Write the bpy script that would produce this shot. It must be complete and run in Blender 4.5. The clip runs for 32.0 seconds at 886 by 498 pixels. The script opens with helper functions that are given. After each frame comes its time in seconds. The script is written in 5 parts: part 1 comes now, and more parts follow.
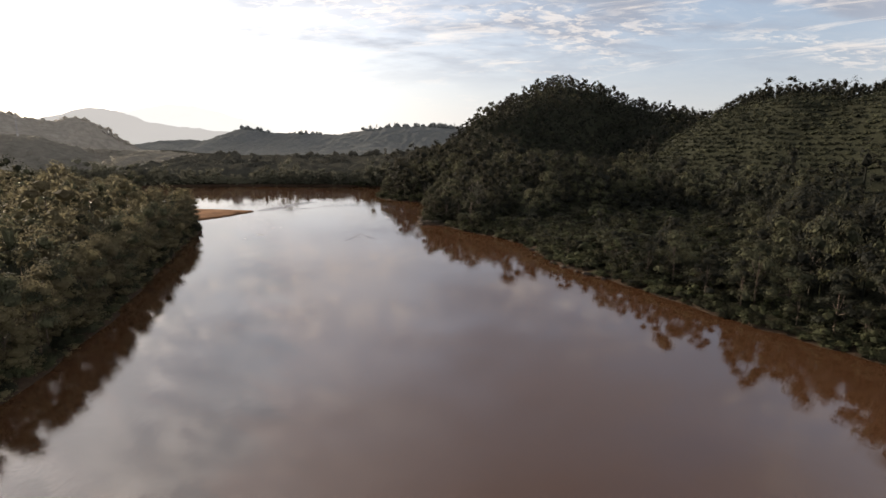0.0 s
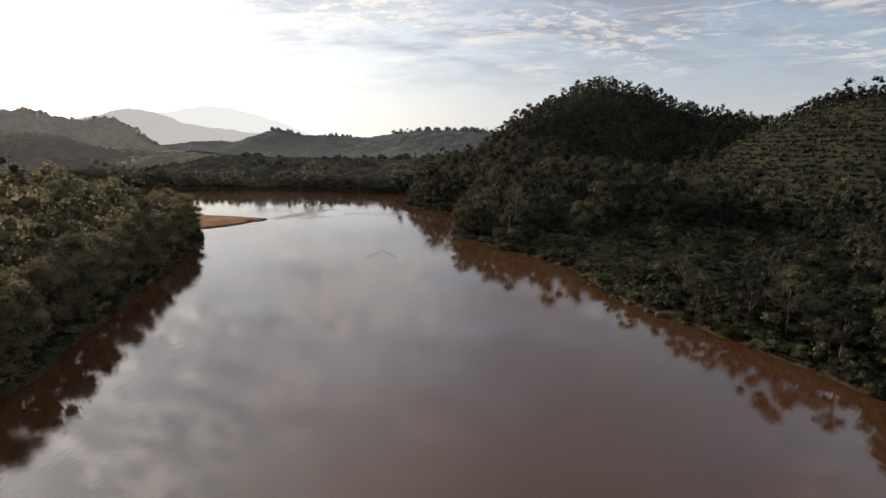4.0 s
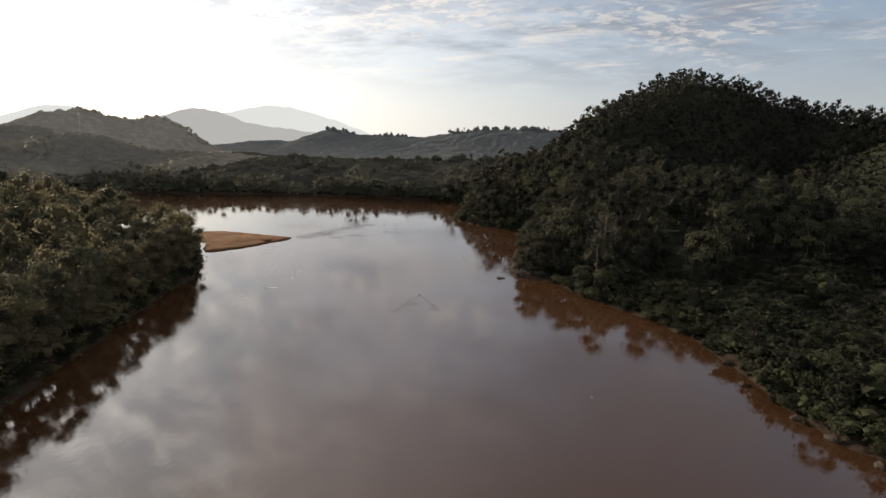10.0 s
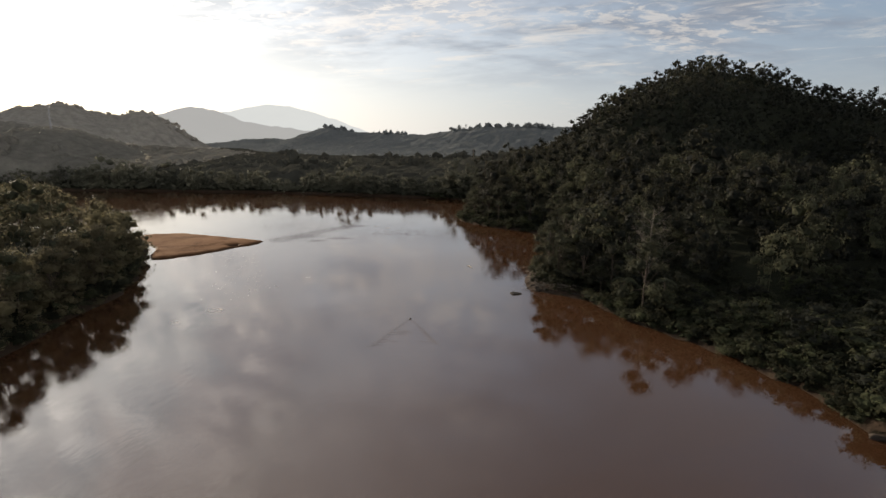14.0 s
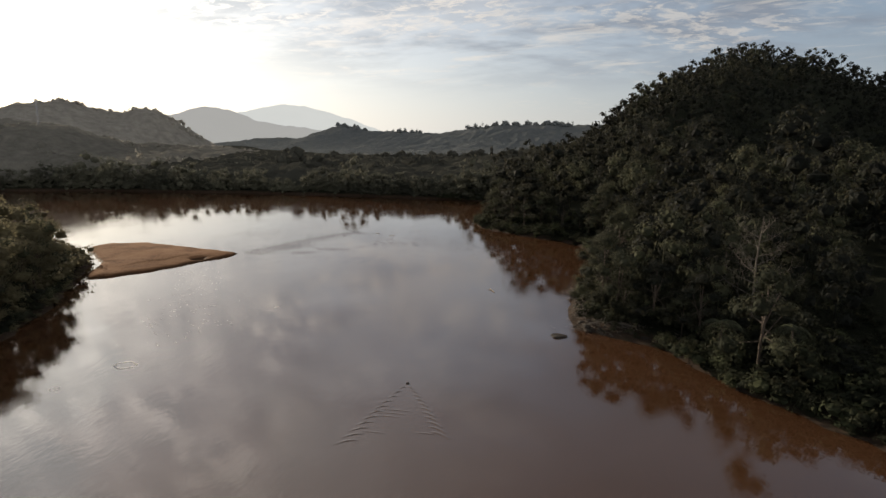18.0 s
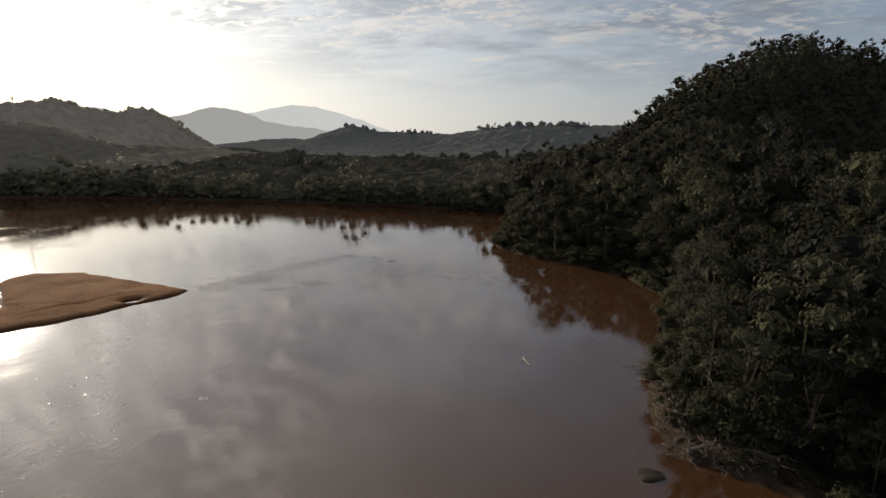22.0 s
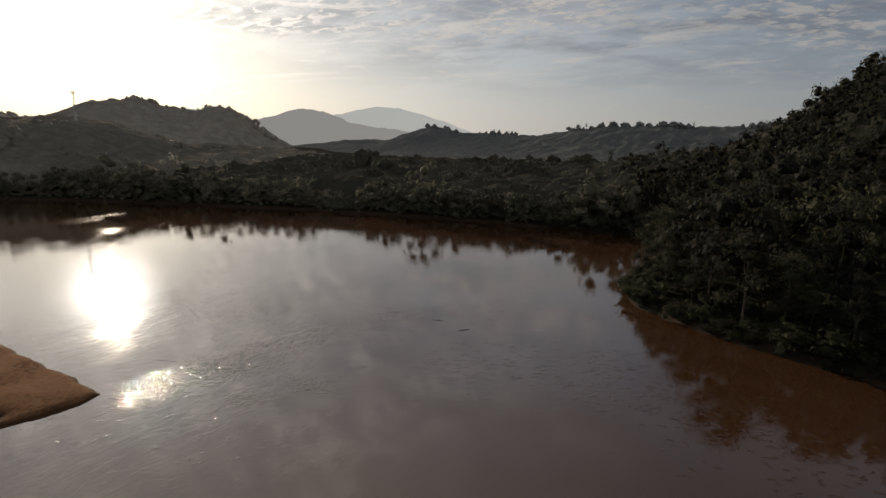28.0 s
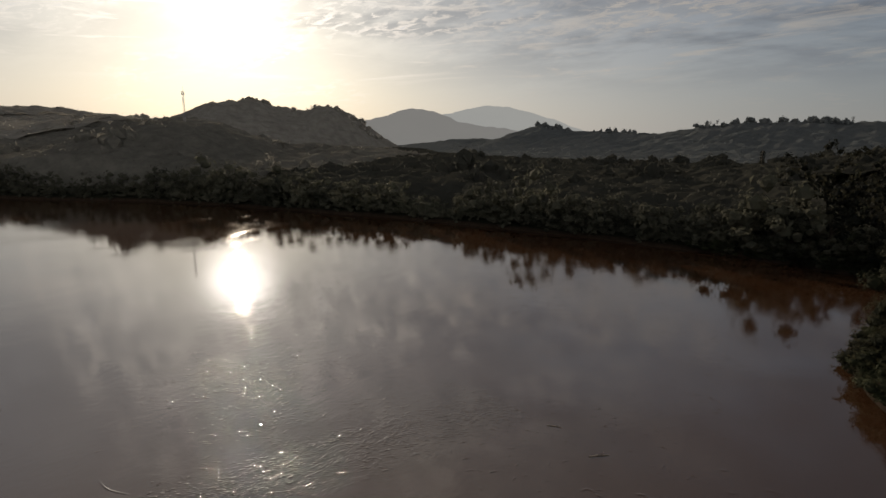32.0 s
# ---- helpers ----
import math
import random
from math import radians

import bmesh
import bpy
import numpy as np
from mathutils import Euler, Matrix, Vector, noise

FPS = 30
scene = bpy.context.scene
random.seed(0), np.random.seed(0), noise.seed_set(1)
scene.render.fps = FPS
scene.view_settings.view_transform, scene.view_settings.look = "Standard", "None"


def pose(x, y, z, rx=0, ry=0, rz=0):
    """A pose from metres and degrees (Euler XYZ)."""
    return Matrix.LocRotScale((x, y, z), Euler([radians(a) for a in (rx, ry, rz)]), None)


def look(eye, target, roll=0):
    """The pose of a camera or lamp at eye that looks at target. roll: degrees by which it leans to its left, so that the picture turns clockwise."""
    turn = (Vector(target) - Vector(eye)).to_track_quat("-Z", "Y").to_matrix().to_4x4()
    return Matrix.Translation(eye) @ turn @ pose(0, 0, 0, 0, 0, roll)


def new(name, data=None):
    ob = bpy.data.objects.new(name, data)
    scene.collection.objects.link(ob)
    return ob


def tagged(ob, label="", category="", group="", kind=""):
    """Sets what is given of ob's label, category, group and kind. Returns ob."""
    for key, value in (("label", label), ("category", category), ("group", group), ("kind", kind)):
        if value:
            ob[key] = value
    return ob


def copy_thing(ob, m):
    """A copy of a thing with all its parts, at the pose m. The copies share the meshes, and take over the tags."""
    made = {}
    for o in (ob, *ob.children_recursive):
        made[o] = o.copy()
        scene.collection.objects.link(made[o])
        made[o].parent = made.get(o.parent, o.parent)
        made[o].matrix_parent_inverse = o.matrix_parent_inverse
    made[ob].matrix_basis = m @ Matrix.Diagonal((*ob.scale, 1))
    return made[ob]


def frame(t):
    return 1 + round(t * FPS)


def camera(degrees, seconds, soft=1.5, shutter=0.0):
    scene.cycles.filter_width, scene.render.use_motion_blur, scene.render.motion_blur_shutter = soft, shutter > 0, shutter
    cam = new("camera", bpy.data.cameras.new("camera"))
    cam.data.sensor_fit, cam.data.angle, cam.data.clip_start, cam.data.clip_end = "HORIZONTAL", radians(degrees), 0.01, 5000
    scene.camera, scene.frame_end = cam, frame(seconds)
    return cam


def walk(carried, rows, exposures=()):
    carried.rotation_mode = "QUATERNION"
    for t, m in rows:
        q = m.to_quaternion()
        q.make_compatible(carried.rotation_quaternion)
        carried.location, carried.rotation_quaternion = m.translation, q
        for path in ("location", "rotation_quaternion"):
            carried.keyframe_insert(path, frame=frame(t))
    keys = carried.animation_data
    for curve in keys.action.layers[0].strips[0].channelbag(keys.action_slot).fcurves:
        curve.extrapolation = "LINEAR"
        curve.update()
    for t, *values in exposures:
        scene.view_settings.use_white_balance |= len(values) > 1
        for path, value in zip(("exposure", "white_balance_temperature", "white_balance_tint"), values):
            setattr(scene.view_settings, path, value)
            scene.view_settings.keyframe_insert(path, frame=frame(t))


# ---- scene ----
EXPOSURES = [(0, 1.6, 7300, 16), (3, 1.45, 7250, 15), (7, 1.27, 7150, 13), (13, 1.13, 7100, 13), (19, 0.94, 7100, 12), (24, 0.66, 7100, 12), (28, 0.3, 7200, 13), (30, 0.05, 7200, 13), (32, -0.05, 7250, 13)]
cam = camera(78.4, 32.0, soft=1.5)
PATH = [
    (0, (-1.908, 0.297, 37.861), (-1.823, 2.256, 37.468), 0.2),
    (0.5, (-1.278, 4.482, 37.883), (-1.198, 6.442, 37.490), 0.3),
    (1, (-1.011, 8.646, 37.857), (-0.931, 10.606, 37.465), 0.4),
    (1.5, (-1.188, 12.610, 37.749), (-1.103, 14.570, 37.360), 0.5),
    (2, (-1.490, 16.197, 37.595), (-1.408, 18.159, 37.212), 0.8),
    (2.1, (-1.617, 16.965, 37.546), (-1.642, 18.928, 37.164), 0.6),
    (2.5, (-2.123, 20.036, 37.349), (-2.148, 21.999, 36.967), 0.6),
    (3, (-2.314, 24.012, 37.240), (-2.336, 25.976, 36.861), 0.8),
    (3.5, (-2.259, 28.063, 37.244), (-2.280, 30.027, 36.865), 0.9),
    (5.5, (-2.318, 45.152, 37.949), (-2.335, 47.115, 37.566), 1.0),
    (6, (-2.468, 49.583, 38.092), (-2.484, 51.546, 37.707), 1.0),
    (6.5, (-2.493, 53.775, 37.992), (-2.507, 55.738, 37.609), 0.9),
    (6.6, (-2.486, 54.583, 37.967), (-2.500, 56.546, 37.584), 0.9),
    (6.8, (-2.471, 56.199, 37.918), (-2.582, 58.159, 37.536), 0.7),
    (7, (-2.456, 57.815, 37.869), (-2.567, 59.775, 37.487), 0.7),
    (7.5, (-2.530, 62.039, 37.735), (-2.657, 63.998, 37.356), 0.7),
    (8, (-2.695, 66.049, 37.788), (-2.847, 68.007, 37.409), 0.7),
    (8.5, (-3.158, 70.014, 38.068), (-3.336, 71.969, 37.688), 0.7),
    (8.6, (-3.396, 71.006, 38.212), (-3.752, 72.935, 37.826), 0.9),
    (9, (-4.350, 74.975, 38.790), (-4.706, 76.904, 38.404), 0.9),
    (9.1, (-4.446, 76.042, 38.880), (-4.726, 77.984, 38.493), 1.0),
    (9.5, (-4.831, 80.312, 39.239), (-5.111, 82.254, 38.852), 1.0),
    (10, (-4.775, 85.253, 39.525), (-4.997, 87.203, 39.139), 1.1),
    (10.5, (-4.946, 89.712, 39.753), (-5.171, 91.661, 39.366), 1.1),
    (11, (-5.413, 93.900, 39.747), (-5.639, 95.850, 39.364), 1.2),
    (11.5, (-6.017, 98.170, 39.438), (-6.243, 100.120, 39.055), 1.1),
    (12, (-6.477, 102.508, 38.773), (-6.704, 104.457, 38.389), 1.1),
    (12.5, (-6.860, 106.784, 37.826), (-7.089, 108.733, 37.442), 1.0),
    (13, (-7.326, 111.050, 36.735), (-7.555, 113.000, 36.351), 1.0),
    (13.5, (-7.777, 115.534, 35.612), (-8.005, 117.483, 35.227), 0.9),
    (14, (-8.147, 120.060, 34.424), (-8.375, 122.009, 34.038), 0.9),
    (14.5, (-8.400, 124.381, 33.335), (-8.629, 126.330, 32.947), 0.8),
    (16.5, (-10.435, 142.341, 31.468), (-10.714, 144.283, 31.079), 0.7),
    (17, (-10.940, 146.911, 31.370), (-11.220, 148.853, 30.982), 0.7),
    (17.5, (-11.502, 151.107, 31.334), (-11.785, 153.049, 30.948), 0.8),
    (18, (-12.194, 155.673, 31.465), (-12.478, 157.615, 31.079), 0.8),
    (18.5, (-13.042, 160.242, 31.466), (-13.361, 162.178, 31.081), 0.8),
    (19, (-13.793, 164.896, 31.473), (-14.110, 166.833, 31.089), 0.8),
    (19.5, (-14.440, 169.644, 31.520), (-14.758, 171.580, 31.135), 0.8),
    (20, (-15.046, 174.045, 31.627), (-15.364, 175.982, 31.242), 0.9),
    (20.5, (-15.849, 178.262, 31.836), (-16.168, 180.199, 31.452), 0.9),
    (21, (-16.506, 183.116, 31.897), (-16.825, 185.053, 31.514), 0.8),
    (21.5, (-17.194, 187.809, 31.999), (-17.515, 189.745, 31.616), 0.8),
    (22, (-17.987, 192.149, 32.121), (-18.309, 194.085, 31.737), 0.8),
    (22.5, (-18.819, 196.354, 32.050), (-19.215, 198.276, 31.665), 0.8),
    (23, (-19.718, 200.947, 32.029), (-20.112, 202.869, 31.642), 0.9),
    (23.5, (-20.472, 205.578, 31.966), (-20.869, 207.500, 31.582), 0.9),
    (24, (-21.312, 210.534, 31.873), (-21.710, 212.456, 31.488), 0.9),
    (24.4, (-22.486, 214.753, 31.903), (-22.884, 216.675, 31.518), 0.9),
    (24.5, (-22.779, 215.808, 31.910), (-23.297, 217.700, 31.523), 0.8),
    (25, (-24.125, 220.674, 31.851), (-24.640, 222.568, 31.463), 1.0),
    (25.5, (-25.372, 225.552, 31.785), (-25.885, 227.446, 31.397), 1.0),
    (27.5, (-31.372, 244.779, 30.811), (-31.975, 246.648, 30.430), 1.3),
    (28, (-32.697, 249.269, 30.789), (-33.301, 251.138, 30.408), 1.2),
    (28.5, (-34.314, 253.650, 30.741), (-34.956, 255.505, 30.360), 1.2),
    (29, (-35.567, 258.218, 30.870), (-36.346, 260.019, 30.483), 0.9),
    (29.5, (-36.930, 262.730, 30.942), (-37.758, 264.509, 30.553), 0.7),
    (30, (-38.437, 266.848, 30.972), (-39.265, 268.626, 30.583), 0.7),
    (30.5, (-40.017, 271.198, 31.026), (-40.904, 272.948, 30.636), 0.3),
    (31, (-41.527, 275.196, 30.737), (-42.456, 276.923, 30.347), 0.8),
    (31.5, (-43.525, 278.788, 30.835), (-44.453, 280.516, 30.445), 0.9),
    (32, (-45.754, 282.284, 30.913), (-46.708, 283.997, 30.522), 1.0),
]
walk(cam, [(t, look(eye, target, roll)) for t, eye, target, roll in PATH], EXPOSURES)

# ---- world and sun ----
SUN_AZ, SUN_EL, SUN_POWER = -50.0, 14.0, 3.2
SKY_STRENGTH, SKY_K = 1.0, 0.012
AIR_HIGH, AIR_LOW, OVERHEAD = (0.075, 0.116, 0.175), (0.21, 0.226, 0.238), (0.06, 0.066, 0.074)
VEIL_WIDE, VEIL_HALO, VEIL_CORE = 0.34, 0.3, 5.0
BACK_FILL = 0.95
PUFF_BASE, PUFF_WIDE, BANK = 0.36, 0.45, (0.115, 0.137, 0.175)
sun_dir = Vector((math.sin(radians(SUN_AZ)) * math.cos(radians(SUN_EL)), math.cos(radians(SUN_AZ)) * math.cos(radians(SUN_EL)), math.sin(radians(SUN_EL))))


class Nodes:
    """Short hand for building a node tree."""

    def __init__(self, tree):
        self.tree = tree
        tree.nodes.clear()

    def add(self, kind, inputs=(), operation="", shape=""):
        n = self.tree.nodes.new(kind)
        if operation:
            n.operation = operation
        if shape:
            n.interpolation_type = shape
        for k, v in dict(inputs).items():
            if isinstance(v, bpy.types.NodeSocket):
                self.tree.links.new(v, n.inputs[k])
            else:
                n.inputs[k].default_value = v
        return n

    def math(self, op, a, b=0.0, c=0.0, clamp=False):
        m = self.add("ShaderNodeMath", {0: a, 1: b, 2: c}, op)
        m.use_clamp = clamp
        return m.outputs[0]

    def vmath(self, op, a, b=(0, 0, 0)):
        return self.add("ShaderNodeVectorMath", {0: a, 1: b}, operation=op)

    def mix(self, f, a, b, blend="MIX"):
        n = self.tree.nodes.new("ShaderNodeMix")
        n.data_type, n.blend_type = "RGBA", blend
        for k, v in ((0, f), (6, a), (7, b)):
            if isinstance(v, bpy.types.NodeSocket):
                self.tree.links.new(v, n.inputs[k])
            else:
                n.inputs[k].default_value = v
        return n.outputs[2]

    def ramp(self, f, *stops):
        n = self.add("ShaderNodeValToRGB", {0: f})
        while len(n.color_ramp.elements) < len(stops):
            n.color_ramp.elements.new(0.5)
        for e, (p, c) in zip(n.color_ramp.elements, stops):
            e.position, e.color = p, (*c, 1) if len(c) == 3 else c
        return n.outputs[0]

    def noise(self, vec, scale, detail=4.0, rough=0.55, distort=0.0):
        return self.add("ShaderNodeTexNoise", {"Vector": vec, "Scale": scale, "Detail": detail, "Roughness": rough, "Distortion": distort}).outputs[0]


def step(n, v, lo, hi):
    return n.add("ShaderNodeMapRange", {0: v, 1: lo, 2: hi, 3: 0.0, 4: 1.0}, shape="SMOOTHSTEP").outputs[0]


world = bpy.data.worlds.new("sky")
scene.world = world
world.use_nodes = True
n = Nodes(world.node_tree)
way = n.add("ShaderNodeTexCoord").outputs["Generated"]
sky = n.add("ShaderNodeTexSky")
sky.sky_type, sky.sun_disc, sky.sun_elevation, sky.sun_rotation = "NISHITA", False, radians(SUN_EL), radians(SUN_AZ)
sky.altitude, sky.dust_density, sky.air_density = 100.0, 2.5, 1.2
toward = n.math("MAXIMUM", n.vmath("DOT_PRODUCT", way, tuple(sun_dir)).outputs["Value"], 0.0)
split = n.add("ShaderNodeSeparateXYZ", {0: way})
up = n.math("MAXIMUM", split.outputs[2], 0.0)
lift = n.math("ADD", up, 0.2)
flat = n.add("ShaderNodeCombineXYZ", {0: n.math("DIVIDE", split.outputs[0], lift), 1: n.math("DIVIDE", split.outputs[1], lift)}).outputs[0]
turned = n.add("ShaderNodeMapping", {0: flat, 2: (0, 0, radians(35)), 3: (1.0, 1.7, 1.0)}).outputs[0]


def grey(v, tint=(1.0, 1.0, 1.0)):
    return n.mix(1.0, (*tint, 1), n.add("ShaderNodeCombineColor", {0: v, 1: v, 2: v}).outputs[0], "MULTIPLY")


def glow(power, much):
    return n.math("MULTIPLY", n.math("POWER", toward, power), much)


# clear air, paler towards the horizon, and a thin veil lit by the sun behind it
low = n.math("POWER", n.math("SUBTRACT", 1.0, up, clamp=True), 7.0)
air = n.mix(low, (*AIR_HIGH, 1), (*AIR_LOW, 1))
blue = n.mix(1.0, air, n.mix(1.0, sky.outputs[0], (SKY_K * 0.8, SKY_K, SKY_K * 1.3, 1), "MULTIPLY"), "ADD")
veil = n.math("ADD", n.math("ADD", glow(3.0, VEIL_WIDE), glow(45.0, VEIL_HALO)), glow(900.0, VEIL_CORE))
clear = n.mix(1.0, blue, grey(veil, (1.0, 0.99, 0.98)), "ADD")
# altocumulus: a field of small puffs across the sun's side, bright where thin and grey where thick, and thin wisps low in the sky
azimuth = n.math("ARCTAN2", split.outputs[0], split.outputs[1])
height = n.math("ARCSINE", up)
spread = n.math("MULTIPLY", n.math("SUBTRACT", n.noise(turned, 1.5, 4, 0.6, 0.5), 0.5), 0.35)
ragged = n.math("ADD", azimuth, spread)
main = n.math("MULTIPLY", n.math("MULTIPLY", step(n, ragged, -0.95, -0.7), step(n, ragged, 0.12, -0.12)), step(n, n.math("ADD", height, n.math("MULTIPLY", spread, 0.35)), 0.145, 0.205))
main = n.math("MULTIPLY", n.math("MULTIPLY", main, n.math("MULTIPLY_ADD", step(n, height, 0.26, 0.4), -0.7, 1.0)), n.math("MULTIPLY_ADD", step(n, n.noise(turned, 2.6, 3, 0.55, 0.6), 0.4, 0.6), 0.75, 0.25))
side = n.math("MULTIPLY", step(n, n.noise(turned, 0.9, 4, 0.6, 0.5), 0.5, 0.64), 0.75)
field = n.math("MAXIMUM", main, side)
puffs = n.noise(turned, 11.0, 6, 0.62, 0.5)
streak = n.noise(n.add("ShaderNodeMapping", {0: flat, 2: (0, 0, radians(20)), 3: (0.5, 2.6, 1.0)}).outputs[0], 1.1, 6, 0.6, 0.8)
dense = n.math("ADD", n.math("MULTIPLY", puffs, 0.88), n.math("MULTIPLY", streak, 0.12))
aloft = step(n, up, 0.04, 0.12)
wisp = n.noise(n.add("ShaderNodeCombineXYZ", {0: n.math("MULTIPLY", azimuth, 5.0), 1: n.math("MULTIPLY", n.math("MULTIPLY_ADD", azimuth, -0.05, height), 46.0)}).outputs[0], 1.0, 6, 0.62, 0.6)
wisps = n.math("MULTIPLY", n.math("MULTIPLY", step(n, wisp, 0.53, 0.68), 0.6), n.math("MULTIPLY", step(n, height, 0.07, 0.12), step(n, height, 0.34, 0.24)))
cover = n.math("MULTIPLY", n.math("MULTIPLY", step(n, dense, 0.46, 0.61), n.math("ADD", 0.03, n.math("MULTIPLY", field, 0.82))), n.math("ADD", 0.3, n.math("MULTIPLY", aloft, 0.7)))
cover = n.math("MAXIMUM", cover, wisps)
thick = step(n, dense, 0.56, 0.68)
high = step(n, up, 0.22, 0.5)
shine = n.math("ADD", n.math("ADD", PUFF_BASE, n.math("MULTIPLY", high, glow(3.0, 1.15))), n.math("ADD", glow(6.0, PUFF_WIDE), glow(30.0, 1.2)))
cloud = n.mix(thick, grey(shine, (1.0, 0.97, 0.92)), grey(n.math("MULTIPLY", shine, 0.8), (0.96, 0.985, 1.03)))
fade = n.math("SUBTRACT", 0.9, n.math("MULTIPLY", n.math("POWER", n.math("SUBTRACT", 1.0, up, clamp=True), 22.0), 0.75))
# broad grey banks of cloud away from the sun
bank = n.math("MULTIPLY", step(n, n.noise(turned, 1.1, 5, 0.6, 0.2), 0.4, 0.6), n.math("MULTIPLY", step(n, up, 0.06, 0.2), n.math("SUBTRACT", 0.95, glow(5.0, 0.85))))
clear = n.mix(n.math("MULTIPLY", bank, fade), clear, (*BANK, 1))
# between the puffs the sky is a greyer blue
clear = n.mix(n.math("MULTIPLY", main, 0.55), clear, (0.27, 0.3, 0.34, 1))
# unseen bright cloud added opposite the sun, to fill the slopes facing it
facing = n.math("POWER", n.math("MAXIMUM", n.vmath("DOT_PRODUCT", way, (-sun_dir.x, -sun_dir.y, 0.3)).outputs["Value"], 0.0), 1.4)
fill_bank = n.math("MULTIPLY", facing, n.math("MULTIPLY_ADD", n.noise(turned, 1.4, 4, 0.6, 0.4), 0.7, 0.45))
clear = n.mix(1.0, clear, grey(n.math("MULTIPLY", fill_bank, BACK_FILL), (1.0, 0.985, 0.96)), "ADD")
whole = n.mix(n.math("MULTIPLY", cover, fade), clear, cloud)
# unseen cloud layer added overhead to shape the light, bright only sunward
sheet = n.math("MULTIPLY", step(n, up, 0.3, 0.7), n.math("ADD", 0.55, n.math("MULTIPLY", n.noise(turned, 1.6, 4, 0.6, 0.4), 0.7)), clamp=True)
whole = n.mix(sheet, whole, n.mix(1.0, (*OVERHEAD, 1), grey(glow(6.0, 0.72), (1.0, 0.99, 0.97)), "ADD"))
n.add("ShaderNodeOutputWorld", {0: n.add("ShaderNodeBackground", {0: whole, 1: SKY_STRENGTH}).outputs[0]})

lamp = bpy.data.lights.new("sun", "SUN")
lamp.energy, lamp.angle, lamp.color = SUN_POWER, radians(1.2), (1.0, 0.88, 0.72)
sun = new("sun", lamp)
sun.matrix_world = look((0, 0, 300), tuple(Vector((0, 0, 300)) - sun_dir))

# ---- materials ----


def material(name):
    m = bpy.data.materials.new(name)
    m.use_nodes = True
    return m, Nodes(m.node_tree)


def foliage(name, dark_c, mid_c, light_c, scale=0.12, through_light=0.42, rough=0.75, warm=0.5):
    m, n = material(name)
    place = n.add("ShaderNodeNewGeometry")
    one = place.outputs["Random Per Island"]
    own = n.add("ShaderNodeObjectInfo").outputs["Random"]
    patch = n.noise(place.outputs["Position"], scale, 3, 0.6)
    fine = n.noise(place.outputs["Position"], 2.6, 2, 0.5)
    f = n.math("ADD", n.math("ADD", n.math("MULTIPLY_ADD", patch, 1.9, -0.55), n.math("MULTIPLY", one, 0.1)), n.math("ADD", n.math("MULTIPLY", own, 0.24), n.math("MULTIPLY", fine, 0.14)))
    col = n.ramp(f, (0.42, dark_c), (0.64, mid_c), (0.9, light_c))
    leaf = n.add("ShaderNodeBsdfPrincipled", {"Base Color": col, "Roughness": rough, "Specular IOR Level": 0.06})
    glow = n.add("ShaderNodeBsdfTranslucent", {"Color": n.mix(warm, col, (0.11, 0.104, 0.07, 1))})
    both = n.add("ShaderNodeMixShader", {0: through_light, 1: leaf.outputs[0], 2: glow.outputs[0]})
    n.add("ShaderNodeOutputMaterial", {0: both.outputs[0]})
    return m


def plain(name, stops, scale, rough=0.8, bump=0.3, fine=8.0, metal=0.0, spec=0.3):
    m, n = material(name)
    pos = n.add("ShaderNodeNewGeometry").outputs["Position"]
    a, b = n.noise(pos, scale, 5, 0.6, 0.3), n.noise(pos, scale * fine, 4, 0.6)
    f = n.math("ADD", n.math("MULTIPLY", a, 0.65), n.math("MULTIPLY", b, 0.35))
    col = n.ramp(f, *stops)
    bmp = n.add("ShaderNodeBump", {"Strength": bump, "Distance": 0.15, "Height": b})
    s = n.add("ShaderNodeBsdfPrincipled", {"Base Color": col, "Roughness": rough, "Metallic": metal, "Normal": bmp.outputs[0], "Specular IOR Level": spec})
    n.add("ShaderNodeOutputMaterial", {0: s.outputs[0]})
    return m


LEAF = foliage("leaf_forest", (0.016, 0.0185, 0.0132), (0.034, 0.038, 0.0255), (0.068, 0.072, 0.045), 0.12, 0.36)
# leaves of the bend, lightened and warmed: haze and low sun painted in
LEAF_BEND = foliage("leaf_bend_hazed", (0.09, 0.079, 0.052), (0.122, 0.108, 0.068), (0.16, 0.143, 0.086), 0.1, 0.62)
# darkened leaves: the shade over the right slope and hill is in the colour
LEAF_DARK = foliage("leaf_dark_shaded", (0.0088, 0.0103, 0.0096), (0.0145, 0.0165, 0.0142), (0.027, 0.03, 0.0225), 0.12, 0.25)
LEAF_BUSH = foliage("leaf_riverside_bush", (0.0115, 0.0136, 0.0095), (0.0245, 0.028, 0.0175), (0.056, 0.064, 0.035), 0.2, 0.36)
LEAF_PALM = foliage("leaf_palm", (0.0283, 0.0315, 0.021), (0.0508, 0.056, 0.036), (0.085, 0.09, 0.055), 0.3, 0.2, 0.45)
LEAF_ROWS = foliage("leaf_plantation", (0.018, 0.021, 0.0145), (0.03, 0.034, 0.0225), (0.046, 0.051, 0.032), 0.08, 0.2)
# far bank leaves, lightened to carry some of the haze in their colour
LEAF_FAR = foliage("leaf_far_hazed", (0.06, 0.061, 0.049), (0.09, 0.091, 0.07), (0.125, 0.124, 0.092), 0.05, 0.4, 0.75, 0.0)
BARK = plain("bark", ((0.3, (0.03, 0.023, 0.018)), (0.7, (0.085, 0.065, 0.05))), 1.2, 0.9)
BARK_PALE = plain("pale_bark", ((0.3, (0.16, 0.135, 0.11)), (0.7, (0.34, 0.3, 0.25))), 1.5, 0.85)
SAND, n = material("sand")
pos = n.add("ShaderNodeNewGeometry").outputs["Position"]
